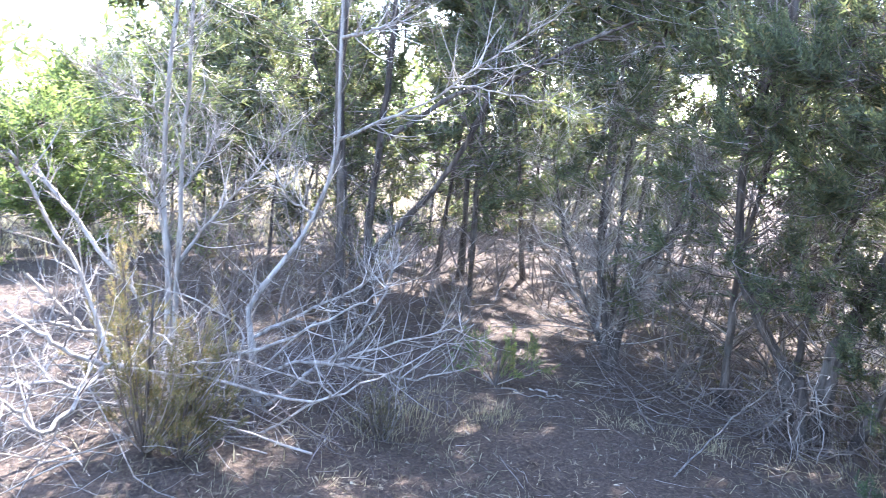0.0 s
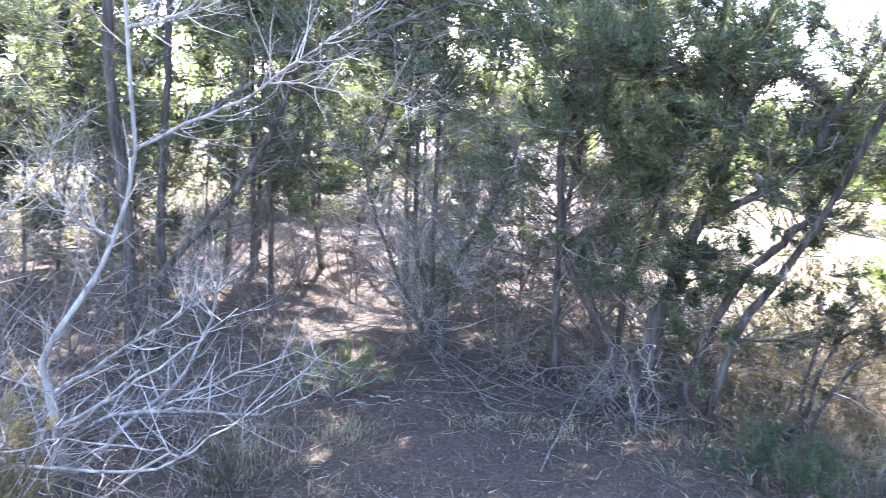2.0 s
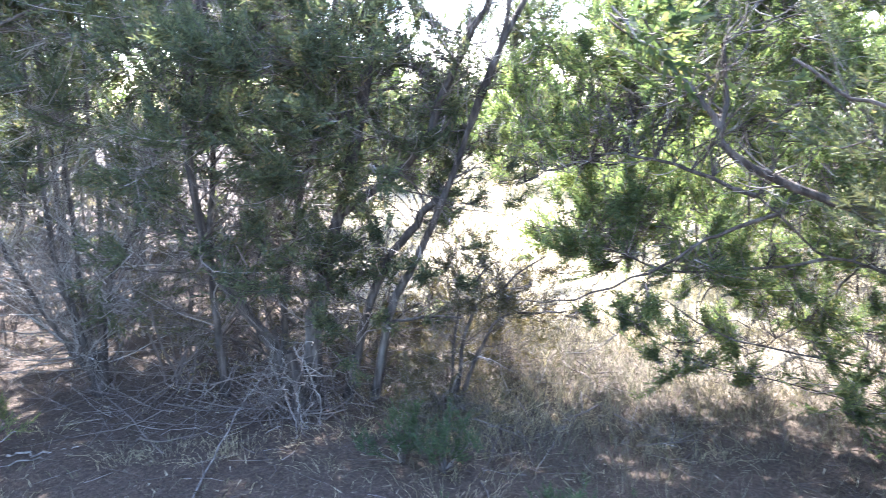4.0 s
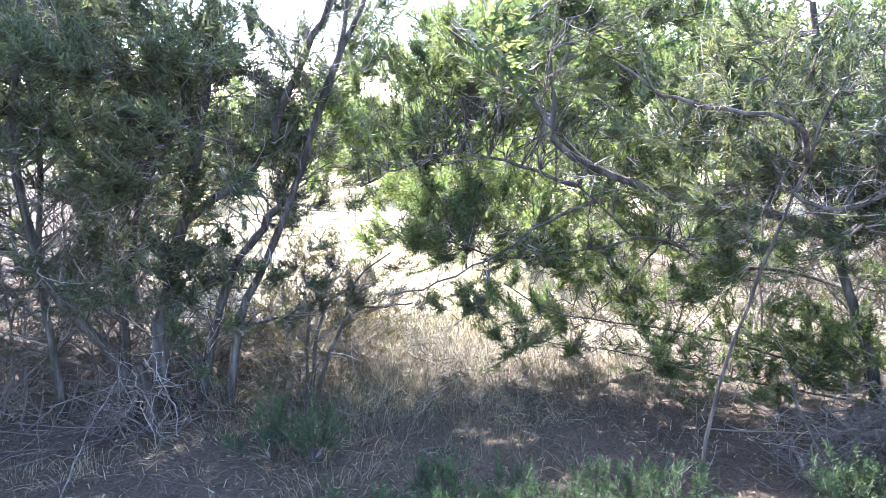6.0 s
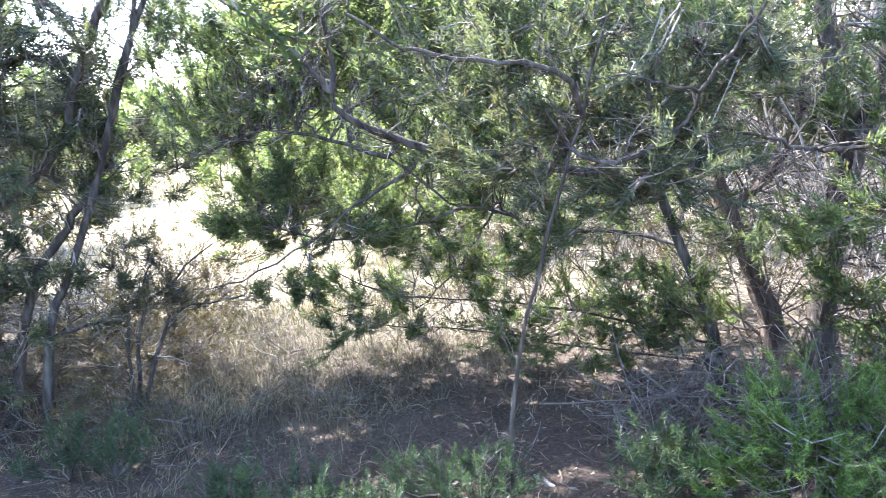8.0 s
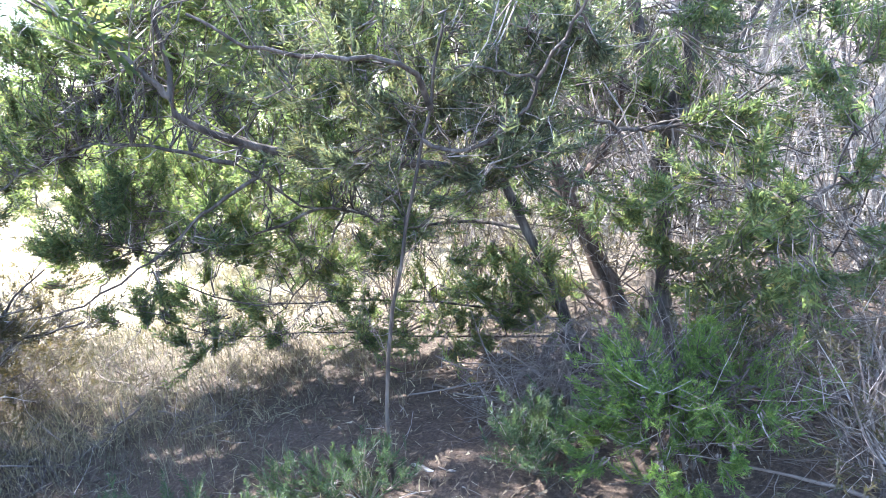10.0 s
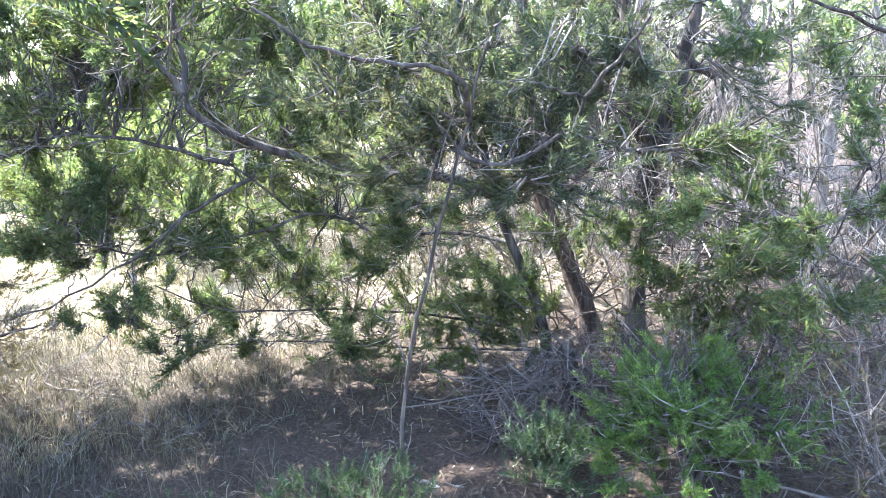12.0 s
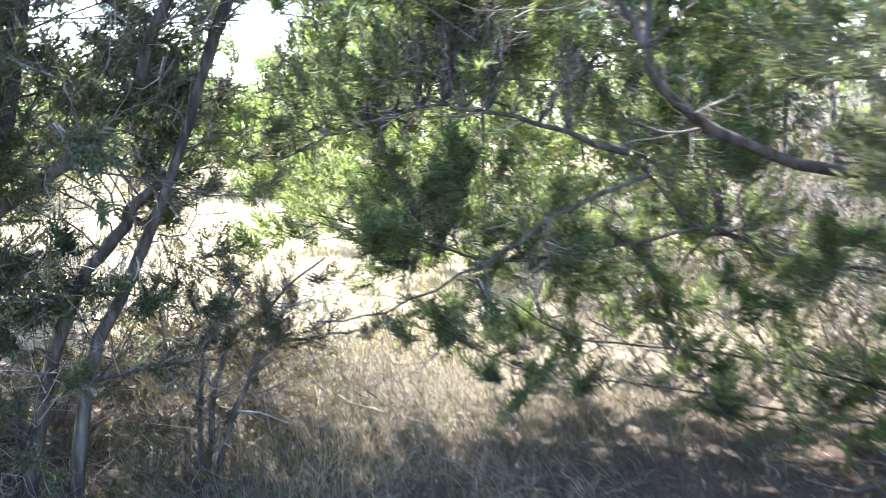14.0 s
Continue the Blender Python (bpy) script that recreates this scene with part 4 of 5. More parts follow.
juniper("young juniper with a thin brown stem and a dense dark head",
        [([(3.05, 1.42, -0.22), (3.08, 1.38, 0.04), (3.10, 1.35, 0.32), (3.14, 1.27, 0.78), (3.19, 1.19, 1.06), (3.24, 1.09, 1.40), (3.28, 1.02, 1.63), (3.31, 0.94, 1.91), (3.33, 0.90, 2.14)], 0.0095, 0.0055)],
        [([(3.27, 0.97, 1.58), (3.12, 1.0, 1.76), (2.92, 1.14, 1.83), (2.80, 1.24, 1.86), (2.71, 1.31, 1.89), (2.63, 1.38, 1.94), (2.56, 1.46, 2.03)], 0.0105, 0.005),
         ([(3.25, 1.06, 1.41), (3.27, 0.93, 1.42), (3.30, 0.75, 1.48), (3.31, 0.62, 1.58), (3.29, 0.56, 1.70), (3.28, 0.45, 1.81), (3.27, 0.35, 1.92)], 0.009, 0.005),
         ([(3.19, 0.63, 1.68), (3.15, 0.75, 1.73), (3.10, 0.86, 1.74)], 0.006, 0.003)],
        ([(3.38, 1.26, 1.61, 0.23), (3.47, 1.13, 1.52, 0.28), (3.51, 1.01, 1.40, 0.26), (3.42, 1.19, 1.40, 0.23), (3.52, 0.86, 1.44, 0.19), (3.54, 1.08, 1.26, 0.20), (3.30, 1.36, 1.49, 0.19), (3.59, 0.85, 1.27, 0.16), (3.39, 0.63, 1.89, 0.18), (3.30, 1.15, 1.80, 0.19), (3.42, 0.94, 1.88, 0.23), (3.44, 0.44, 1.87, 0.18)] + [(3.30, 1.21, 1.99, 0.23), (3.08, 1.37, 2.01, 0.18), (3.42, 0.87, 1.58, 0.19), (3.39, 1.08, 1.68, 0.19), (3.44, 0.75, 1.47, 0.17), (3.32, 1.27, 1.39, 0.15)] + [(3.42, 1.52, 1.69, 0.17), (3.47, 1.39, 1.56, 0.20), (3.54, 1.21, 1.62, 0.22), (3.58, 1.03, 1.37, 0.20), (3.61, 0.89, 1.31, 0.17), (3.41, 1.48, 1.42, 0.16), (3.57, 1.12, 1.52, 0.22), (3.49, 1.30, 1.43, 0.20)]),
        42, BARK, LEAF, (1, 0.1, 0.3), deadr=0.005, templates=TUFT_MID, strung=8, dense=44, per=13, bough=0.6, tuft=(0.06, 0.115))

juniper("stout dark forked juniper trunk with shreddy bark",
        [([(5.01, 0.60, -0.04), (5.01, 0.60, 0.17), (5.01, 0.59, 0.46), (5.02, 0.56, 0.81), (5.04, 0.49, 1.17), (5.04, 0.47, 1.32)], 0.07, 0.06),
         ([(5.04, 0.48, 1.27), (5.02, 0.56, 1.40), (5.01, 0.59, 1.78), (5.01, 0.63, 2.09), (5.01, 0.65, 2.44)], 0.045, 0.028), ([(5.04, 0.46, 1.28), (5.06, 0.38, 1.42), (5.07, 0.32, 1.70), (5.07, 0.26, 1.95), (5.07, 0.20, 2.32)], 0.055, 0.03)],
        [([(4.60, 0.49, 1.23), (4.44, 0.57, 1.31), (4.27, 0.66, 1.38), (4.06, 0.88, 1.49)], 0.014, 0.005), ([(4.61, 0.45, 1.27), (4.54, 0.32, 1.30), (4.48, 0.10, 1.36), (4.41, -0.17, 1.50)], 0.014, 0.005), ([(5.07, 0.32, 1.70), (5.17, 0.11, 1.63), (5.26, -0.04, 1.89)], 0.03, 0.015)],
        ([(4.70, 0.42, 1.09, 0.24), (4.71, 0.60, 1.07, 0.19), (5.63, 0.29, 1.46, 0.33), (4.66, 0.08, 1.36, 0.27), (4.57, 0.29, 0.85, 0.28), (4.61, 0.08, 0.96, 0.31), (4.52, -0.11, 0.87, 0.31), (4.44, -0.30, 0.86, 0.30), (4.52, -0.04, 0.64, 0.31), (4.40, -0.24, 0.62, 0.25), (4.56, 0.20, 0.55, 0.26)] + [(5.55, 0.93, 1.62, 0.23), (4.77, -0.37, 1.08, 0.27), (4.66, -0.17, 1.09, 0.24), (4.89, 1.04, 0.76, 0.23), (4.54, 0.23, 0.30, 0.23), (5.66, 1.20, 0.33, 0.37), (4.87, 1.13, 0.11, 0.23), (4.82, 0.18, 0.64, 0.39), (4.64, -0.11, 0.42, 0.34), (4.62, -0.34, 0.62, 0.31)] + [(4.49, 0.01, 0.35, 0.25)]), seed=43, bark=BARK, leaf=LEAF_MID, dead=(8, 0.25, 0.7), strung=6, dense=11, shade_crown=crown(6.0, 1.6, 1.3, 3.0, 4.8, 5, 8), fine=5)

juniper("leaning brown juniper trunk beside a brush pile",
        [([(5.22, 0.88, -0.15), (5.21, 0.93, 0.17), (5.20, 1.00, 0.39), (5.17, 1.07, 0.62), (5.13, 1.18, 0.96), (5.13, 1.22, 1.35), (5.12, 1.23, 1.90), (5.13, 1.22, 2.43)], 0.065, 0.035)], [([(5.14, 1.15, 0.84), (5.20, 0.97, 1.02), (5.24, 0.80, 1.29), (5.25, 0.75, 1.72)], 0.03, 0.012)],
        ([(5.43, 1.41, 1.84, 0.40), (5.66, 1.12, 2.03, 0.47), (5.47, 1.29, 1.54, 0.27), (5.49, 1.53, 2.11, 0.40)]), seed=44, bark=BARK_RED, leaf=LEAF, dead=(8, 0.3, 0.8), strung=4, dense=20, shade_crown=crown(6.0, 2.0, 1.2, 3.0, 4.8, 4, 9), fine=5)


juniper("juniper at the wood's edge with bright hanging sprays",
        [([(4.75, -1.05, 0.0), (4.7, -1.0, 0.6), (4.62, -0.95, 1.2), (4.6, -0.88, 1.9), (4.55, -0.8, 2.8)], 0.03, 0.014)],
        [([(4.62, -0.95, 1.5), (4.2, -0.6, 1.75), (3.85, -0.2, 1.95), (3.7, 0.15, 2.05)], 0.012, 0.004),
         ([(4.65, -0.98, 0.9), (4.25, -0.7, 1.0), (3.9, -0.45, 1.1), (3.65, -0.2, 1.08)], 0.01, 0.003)],
        [(3.67, 0.27, 1.9, 0.2), (3.69, 0.06, 1.88, 0.17), (3.7, -0.42, 1.62, 0.22), (3.64, -0.5, 1.28, 0.2), (3.62, 0.1, 1.22, 0.14), (3.6, -0.2, 1.02, 0.2), (3.62, -0.06, 1.14, 0.15),
         (3.6, -0.34, 0.96, 0.18), (3.75, -0.62, 1.85, 0.25), (3.9, -0.5, 1.45, 0.2), (4.0, -0.7, 1.1, 0.25)],
        45, BARK, LEAF_MID, (4, 0.15, 0.5), templates=TUFT_MID, dense=26, per=12, tuft=(0.05, 0.1), shade_crown=crown(4.1, 1.5, 1.1, 2.75, 3.8, 12, 10))

for pts, r in (([(6.4, -0.5, 0.0), (6.55, -0.6, 0.9), (6.8, -0.8, 1.9), (7.1, -1.1, 3.2)], 0.045), ([(6.9, 0.3, 0.0), (6.85, 0.2, 1.0), (6.7, -0.05, 2.0), (6.5, -0.4, 3.3)], 0.035),
               ([(6.2, -1.2, 0.0), (6.15, -1.1, 1.0), (6.0, -0.75, 2.0), (5.9, -0.5, 3.0)], 0.03), ([(7.2, 1.0, 0.0), (7.25, 0.9, 1.2), (7.15, 0.7, 2.4), (7.1, 0.6, 3.4)], 0.05)):
    juniper("leaning pale dead juniper trunk with bare twigs", [(pts, r, r * 0.6)], (), (), 460 + int(r * 1000), DEADWOOD, LEAF, (16, 0.25, 0.9), name="dead_juniper", category="dead tree", group="pale dead trunks", twig=TWIG_PALE, fine=5, dead_span=(0.05, 1.0))


def brush_pile(label, centre, radius, height, count, seed, mat=TWIG_PALE, length=(0.3, 1.0)):
    rng = np.random.default_rng(seed)
    ob = thing("brush_pile", (centre[0], centre[1], float(ground_z(centre[0], centre[1]))), label, "brush pile")
    a = rng.uniform(0, 2 * np.pi, count)
    d = rng.uniform(0, 1, count) ** 0.5 * radius
    mid = np.stack([centre[0] + np.cos(a) * d, centre[1] + np.sin(a) * d, ground_z(centre[0], centre[1]) + height * rng.uniform(0.05, 1, count) * (1.15 - d / radius)], -1)
    yaw = a + rng.normal(0, 1.5, count)
    way = unit(np.stack([np.cos(yaw), np.sin(yaw), rng.normal(-0.1, 0.35, count)], -1))
    ln = rng.uniform(length[0], length[1], count) / 6
    paths = np.zeros((count, 7, 3))
    paths[:, 0] = mid - way * ln[:, None] * 3
    for j in range(1, 7):
        way = unit(way + rng.normal(0, 0.09, way.shape))
        paths[:, j] = paths[:, j - 1] + way * ln[:, None]
    paths[:, :, 2] = np.maximum(paths[:, :, 2], ground_z(paths[:, :, 0], paths[:, :, 1]) + 0.01)
    rad = rng.uniform(0.0018, 0.005, count)[:, None] * np.linspace(1, 0.4, 7)[None]
    near = min(count, 40)
    for k in range(near):
        part("stick", tubes(paths[k:k + 1], rad[k:k + 1] * 1.4, 6), mat, ob, smooth=True)
    p2, r2 = ramify(paths, rad, 5, 0.1, 1.0, (0.1, 0.4), rng, 50, 0.05, 0.2, 4, 0.6, 0.4)
    p3, r3 = ramify(p2, r2, 1, 0.2, 1.0, (0.05, 0.18), rng, 45, 0.05, 0.2, 3, 0.8, 0.5)
    part("twig_growth", joined([tubes(paths[near:], rad[near:], 4), tubes(p2, r2, 3), tubes(p3, r3, 3)]) if count > near else tubes(p2, r2, 3), mat, ob, kind="stuff")
    return ob


brush_pile("heap of pale dead juniper sticks under the trunks", (4.12, 0.97, 0.00), 0.45, 0.45, 80, 51, TWIG)
brush_pile("tangle of drooping grey dead twigs at a tree's foot", (2.01, 4.62, -0.00), 0.36, 0.36, 44, 52, TWIG)
brush_pile("spread of grey dead twigs under the shrub and trees", (1.37, 5.45, 0.17), 1.0, 0.3, 60, 53, TWIG)
brush_pile("bleached tangle of dead branches beside the yellowed shrub", (-1.94, 3.46, 0.19), 0.9, 0.6, 65, 54, TWIG_PALE, (0.4, 1.3))
brush_pile("grey dead twigs heaped below the pale stem", (-1.30, 4.16, 0.00), 0.9, 0.35, 80, 55, TWIG, (0.3, 1.0))
brush_pile("grey twig tangle at the wood's edge", (5.23, -0.34, -0.04), 0.6, 0.7, 60, 56, TWIG)


brush_pile("low scrub of grey-brown dead twigs over the litter", (3.22, 3.41, 0.00), 0.9, 0.12, 44, 91, TWIG, (0.12, 0.4))
brush_pile("low scrub of grey-brown dead twigs over the litter", (3.33, 4.09, 0.00), 0.9, 0.13, 41, 92, TWIG, (0.15, 0.5))


def stump(label, base, height, r, droops, seed, reach=(0.12, 0.5), mats=(TWIG, TWIG)):
    """A short broken trunk with dead twigs that droop from its top to the ground."""
    rng = np.random.default_rng(seed)
    z0 = float(ground_z(base[0], base[1]))
    ob = thing("tree_stump", (base[0], base[1], z0), label, "stump")
    foot = np.array([base[0], base[1], z0])
    part("trunk", bole(curve([foot - [0, 0, 0.05], foot + [0.03, 0.0, height * 0.5], foot + [0.0, 0.04, height]], 9, 0.006, rng), r, r * 0.7, rng, 10), BARK, ob, smooth=True)
    paths = []
    for k in range(droops):
        a, out = k * 2.4 + rng.uniform(-0.5, 0.5), rng.uniform(*reach)
        top = foot + [rng.normal(0, 0.06), rng.normal(0, 0.06), height * rng.uniform(0.35, 1.05)]
        d = np.array([math.cos(a), math.sin(a), 0])
        paths.append(curve([top, top + d * out * 0.5 + [0, 0, rng.uniform(-0.1, 0.12)], foot + d * out * rng.uniform(0.7, 1.2) + [0, 0, height * rng.uniform(0.2, 0.6)], foot + d * out * rng.uniform(0.9, 1.6) + [0, 0, 0.03]], 10, 0.022, rng))
    paths = np.array(paths)
    rad = rng.uniform(0.0015, 0.0035, droops)[:, None] * np.linspace(1, 0.35, 10)[None]
    for k in range(droops):
        part("branch", tubes(paths[k:k + 1], rad[k:k + 1], 6), mats[k % 2], ob, smooth=True)
    p2, r2 = ramify(paths, rad, 10, 0.2, 1.0, (0.06, 0.3), rng, 50, -0.05, 0.2, 4, 0.6, 0.4)
    part("twig_growth", tubes(p2, r2, 3), TWIG, ob, kind="stuff")
    return ob


stump("dark broken trunk hung with drooping grey dead twigs", (1.91, 4.42, -0.08), 0.45, 0.036, 24, 57, (0.1, 0.42), (TWIG, TWIG_PALE))
stump("dark stump under a heap of drooping pale dead branches", (4.06, 0.82, -0.00), 0.4, 0.05, 60, 59, (0.1, 0.45), (TWIG, TWIG))
stump("short dark stump at the foot of the bare shrub", (0.91, 5.81, 0.03), 0.3, 0.055, 8, 58)


def stick(label, pts, r, seed, mat=DEADWOOD):
    rng = np.random.default_rng(seed)
    ln = curve(pts, 14, 0.009, rng)
    ob = part("fallen_stick", bole(ln, r, r * 0.45, rng, 7, 1.0), mat, smooth=True)
    return tagged(ob, label, "stick", "sticks on the ground")


stick("pale crooked stick lying on the dark soil", [(3.31, 1.40, 0.00), (3.26, 1.21, 0.00), (3.34, 1.05, 0.00), (3.39, 0.82, 0.00)], 0.011, 61)
stick("long grey stick propped against the dead twigs", [(1.09, 3.71, 0.00), (1.36, 4.12, 0.10), (1.57, 4.32, 0.21), (1.82, 4.50, 0.37)], 0.0055, 62, BARK_GREY)
stick("crooked bleached twig hanging from the broken trunk", [(1.92, 4.40, 0.46), (1.97, 4.27, 0.31), (1.99, 4.20, 0.14), (1.97, 4.16, -0.10), (1.98, 4.09, -0.28)], 0.0042, 64)
stick("forked bleached twig hanging from the broken trunk", [(2.00, 4.25, 0.33), (1.89, 4.25, 0.23), (1.88, 4.26, 0.07), (1.92, 4.18, -0.05)], 0.0036, 65)
stick("long thin pale dead branch lying across the clearing's edge", [(-0.01, 5.50, 0.25), (0.36, 5.58, 0.28), (0.75, 5.64, 0.28), (1.21, 5.55, 0.29), (1.75, 5.39, 0.26)], 0.004, 66, BARK_GREY)
stick("thin grey stick lying on the litter", [(0.11, 4.82, 0.00), (0.40, 4.72, -0.00), (0.63, 4.67, -0.00)], 0.006, 68, BARK_GREY)
stick("thin pale stick lying across the litter", [(0.30, 4.88, 0.00), (0.47, 4.77, 0.00), (0.68, 4.74, 0.00)], 0.007, 63)


def shrub(label, base, width, height, count, seed, leaf, tuft, name="juniper_shrub", templates=TUFT_NEAR, per=9, upright=1.0, clumps=0):
    """A low feathery juniper: a short stem, many rising shoots and their tufts, in clumps of unequal height if asked."""
    rng = np.random.default_rng(seed)
    base = np.array([base[0], base[1], float(ground_z(base[0], base[1]))])
    ob = thing(name, tuple(base), label, "shrub")
    a = rng.uniform(0, 2 * np.pi, count)
    out = rng.uniform(0.1, 1.0, count) ** 0.7
    tall = rng.uniform(0.5, 1.0, count)
    if clumps:
        k = rng.integers(0, clumps, count)
        a = (rng.uniform(0, 2 * np.pi, clumps)[k] + rng.normal(0, 0.22, count))
        out = np.clip(rng.uniform(0.25, 1.0, clumps)[k] + rng.normal(0, 0.13, count), 0.05, 1.1)
        tall = rng.uniform(0.45, 1.0, clumps)[k] * rng.uniform(0.65, 1.05, count)
    end = base + np.stack([np.cos(a) * out * width / 2, np.sin(a) * out * width / 2, height * (1.0 - 0.45 * out**2) * tall], -1)
    s = np.linspace(0, 1, 6)[None, :, None]
    knee = base + (end - base) * [0.65, 0.65, 0.25 / upright]
    paths = base * (1 - s) ** 2 + knee[:, None] * 2 * s * (1 - s) + end[:, None] * s**2 + rng.normal(0, 0.01, (count, 6, 3)) * s
    part("stem", bole(curve([base + [0, 0, -0.04], base + [0.01, 0, height * 0.25], base + [0.02, 0.02, height * 0.6]], 8), 0.014, 0.006, rng, 7), BARK, ob, smooth=True)
    rad = np.linspace(0.005, 0.0015, 6)[None].repeat(count, 0)
    p2, r2 = ramify(paths, rad, 4, 0.3, 0.95, (0.08, 0.2), rng, 38, 0.3, 0.15, 4, 0.6, 0.5)
    part("twig_growth", joined([tubes(paths, rad, 4), tubes(p2, r2, 3)]), TWIG, ob, kind="stuff")
    f1 = foliage_on(p2, rng, max(2, per // 4), 0.2, tuft, templates, 0.4)
    f2 = foliage_on(paths, rng, per, 0.25, tuft, templates, 0.4)
    part("foliage", joined([f1, f2]), leaf, ob, kind="stuff")
    return ob


shrub("low dull green juniper spray beside the bright one", (3.36, 0.82, 0.0), 0.75, 0.3, 30, 70, LEAF_DEEP, (0.06, 0.11), per=7, upright=0.4, clumps=6)
shrub("small yellowed juniper with brownish tips", (-1.56, 3.10, 0.23), 0.85, 1.3, 36, 72, LEAF_YELLOW, (0.05, 0.09), templates=TUFT_NEAR, per=12, upright=0.6)
shrub("yellowed juniper seedling with brown needles", (-1.36, 3.08, 0.22), 0.6, 0.7, 20, 73, LEAF_YELLOW, (0.05, 0.09), templates=TUFT_NEAR, per=12, upright=0.6)
shrub("low green juniper seedling on the litter", (1.96, 1.99, 0.36), 1.0, 0.24, 46, 74, LEAF_DEEP, (0.05, 0.1), per=12, upright=0.5)
shrub("low green juniper seedling on the litter", (1.78, 2.36, 0.34), 0.7, 0.18, 26, 75, LEAF_DEEP, (0.05, 0.09), per=12, upright=0.5)
shrub("small green juniper sprig on the litter", (2.41, 1.70, 0.31), 0.4, 0.3, 16, 76, LEAF_DEEP, (0.05, 0.1))
shrub("small green juniper sprig on the litter", (2.35, 2.27, 0.27), 0.35, 0.3, 14, 77, LEAF_DEEP, (0.05, 0.09))
shrub("small green juniper sprig on the litter", (2.96, 1.66, 0.04), 0.5, 0.2, 12, 78, LEAF_DEEP, (0.05, 0.09), per=8, upright=0.5)
for base, w, h in (((1.92, 2.26, 0.42), 0.5, 0.2), ((2.06, 1.95, 0.41), 0.6, 0.24), ((2.38, 1.96, 0.37), 0.5, 0.24), ((2.41, 1.55, 0.36), 0.45, 0.26), ((2.94, 1.41, 0.34), 0.5, 0.22), ((2.14, 3.42, 0.04), 0.45, 0.3), ((2.27, 3.20, 0.11), 0.4, 0.3)):
    shrub("thin green juniper sprig spreading over the litter", base, w, h, 12, 780 + int(w * 50 + h * 100 + base[0] * 10), LEAF_DEEP, (0.05, 0.1), per=7, upright=0.4)
shrub("low dull green juniper sprig under the branches", (0.06, 4.93, 0.07), 0.75, 0.36, 12, 79, LEAF_MID, (0.07, 0.12), per=6, upright=0.35)
shrub("dry reddish weed stalks", (-0.50, 3.80, -0.06), 0.35, 0.45, 20, 80, LEAF_BROWN, (0.03, 0.06), "dry_weed", TUFT_MID, 5, 2.0)


def young_bush():
    """Leafy plumes heaped round a few short stems, taller in the middle."""
    rng = np.random.default_rng(71)
    pads = []
    for k in range(54):
        a, out = rng.uniform(0, 2 * np.pi), math.sqrt(rng.uniform(0.0, 1.0))
        top = 0.64 * (1 - 0.5 * out ** 2) * (0.82 + 0.18 * math.sin(3 * a + 1))
        pads.append((3.56 + math.cos(a) * out * 0.44, 0.22 + math.sin(a) * out * 0.42, 0.08 + top * rng.uniform(0.25, 0.92), rng.uniform(0.1, 0.17)))
    stems = [([(3.56, 0.22, 0.0), (3.56 + dx * 0.4, 0.22 + dy * 0.4, 0.25), (3.56 + dx, 0.22 + dy, h)], 0.011, 0.004) for dx, dy, h in ((0.02, 0.03, 0.6), (0.25, 0.1, 0.45), (-0.22, 0.12, 0.45), (0.05, -0.26, 0.42), (-0.12, -0.2, 0.4))]
    juniper("bright green feathery young juniper", stems, (), pads, 71, BARK, LEAF_FRESH, (1, 0.08, 0.2), name="juniper_shrub", category="shrub", templates=TUFT_MID, dense=60, per=15, tuft=(0.035, 0.065), deadr=0.004, bough=0.35)


young_bush()


def bare_bush(label, base, height, spread, stems, seed, mat=TWIG, leafy=0, group=""):
    """A bush of many thin bare stems with fine twigs, some with dull leaf tips."""
    rng = np.random.default_rng(seed)
    base = np.array([base[0], base[1], float(ground_z(base[0], base[1]))])
    ob = thing("bare_bush", tuple(base), label, "shrub", group)
    foot = base + rng.normal(0, 0.08 * spread, (stems, 3)) * [1, 1, 0] - [0, 0, 0.03]
    way = unit(np.stack([rng.normal(0, 1.0 * spread / height, stems), rng.normal(0, 1.0 * spread / height, stems), np.ones(stems)], -1))
    ln = height * rng.uniform(0.6, 1.1, stems) / 8
    paths = np.zeros((stems, 9, 3))
    paths[:, 0] = foot
    for j in range(1, 9):
        way = unit(way + rng.normal(0, 0.11, way.shape))
        paths[:, j] = paths[:, j - 1] + way * ln[:, None]
    rad = rng.uniform(0.004, 0.009, stems)[:, None] * np.linspace(1, 0.25, 9)[None]
    for k in range(min(stems, 6)):
        part("stem", tubes(paths[k:k + 1], rad[k:k + 1] * 1.2, 6), mat, ob, smooth=True)
    p2, r2 = ramify(paths, rad, 8, 0.08, 0.95, (0.3 * spread, 0.8 * spread), rng, 62, 0.03, 0.2, 5, 0.6, 0.3)
    p3, r3 = ramify(p2, r2, 4 if math.hypot(base[0], base[1]) < 6.5 else 2, 0.15, 1.0, (0.12, 0.4), rng, 50, 0.03, 0.25, 3, 0.7, 0.4)
    rest = [tubes(p2, r2, 3), tubes(p3, r3, 3)]
    if stems > 6:
        rest.append(tubes(paths[6:], rad[6:], 5))
    part("twig_growth", joined(rest), mat, ob, kind="stuff")
    if leafy:
        pick = p3[rng.uniform(0, 1, len(p3)) < leafy]
        part("foliage", foliage_on(pick, rng, 3, 0.2, (0.06, 0.11), TUFT_MID), LEAF_BROWN, ob, kind="stuff")
    return ob


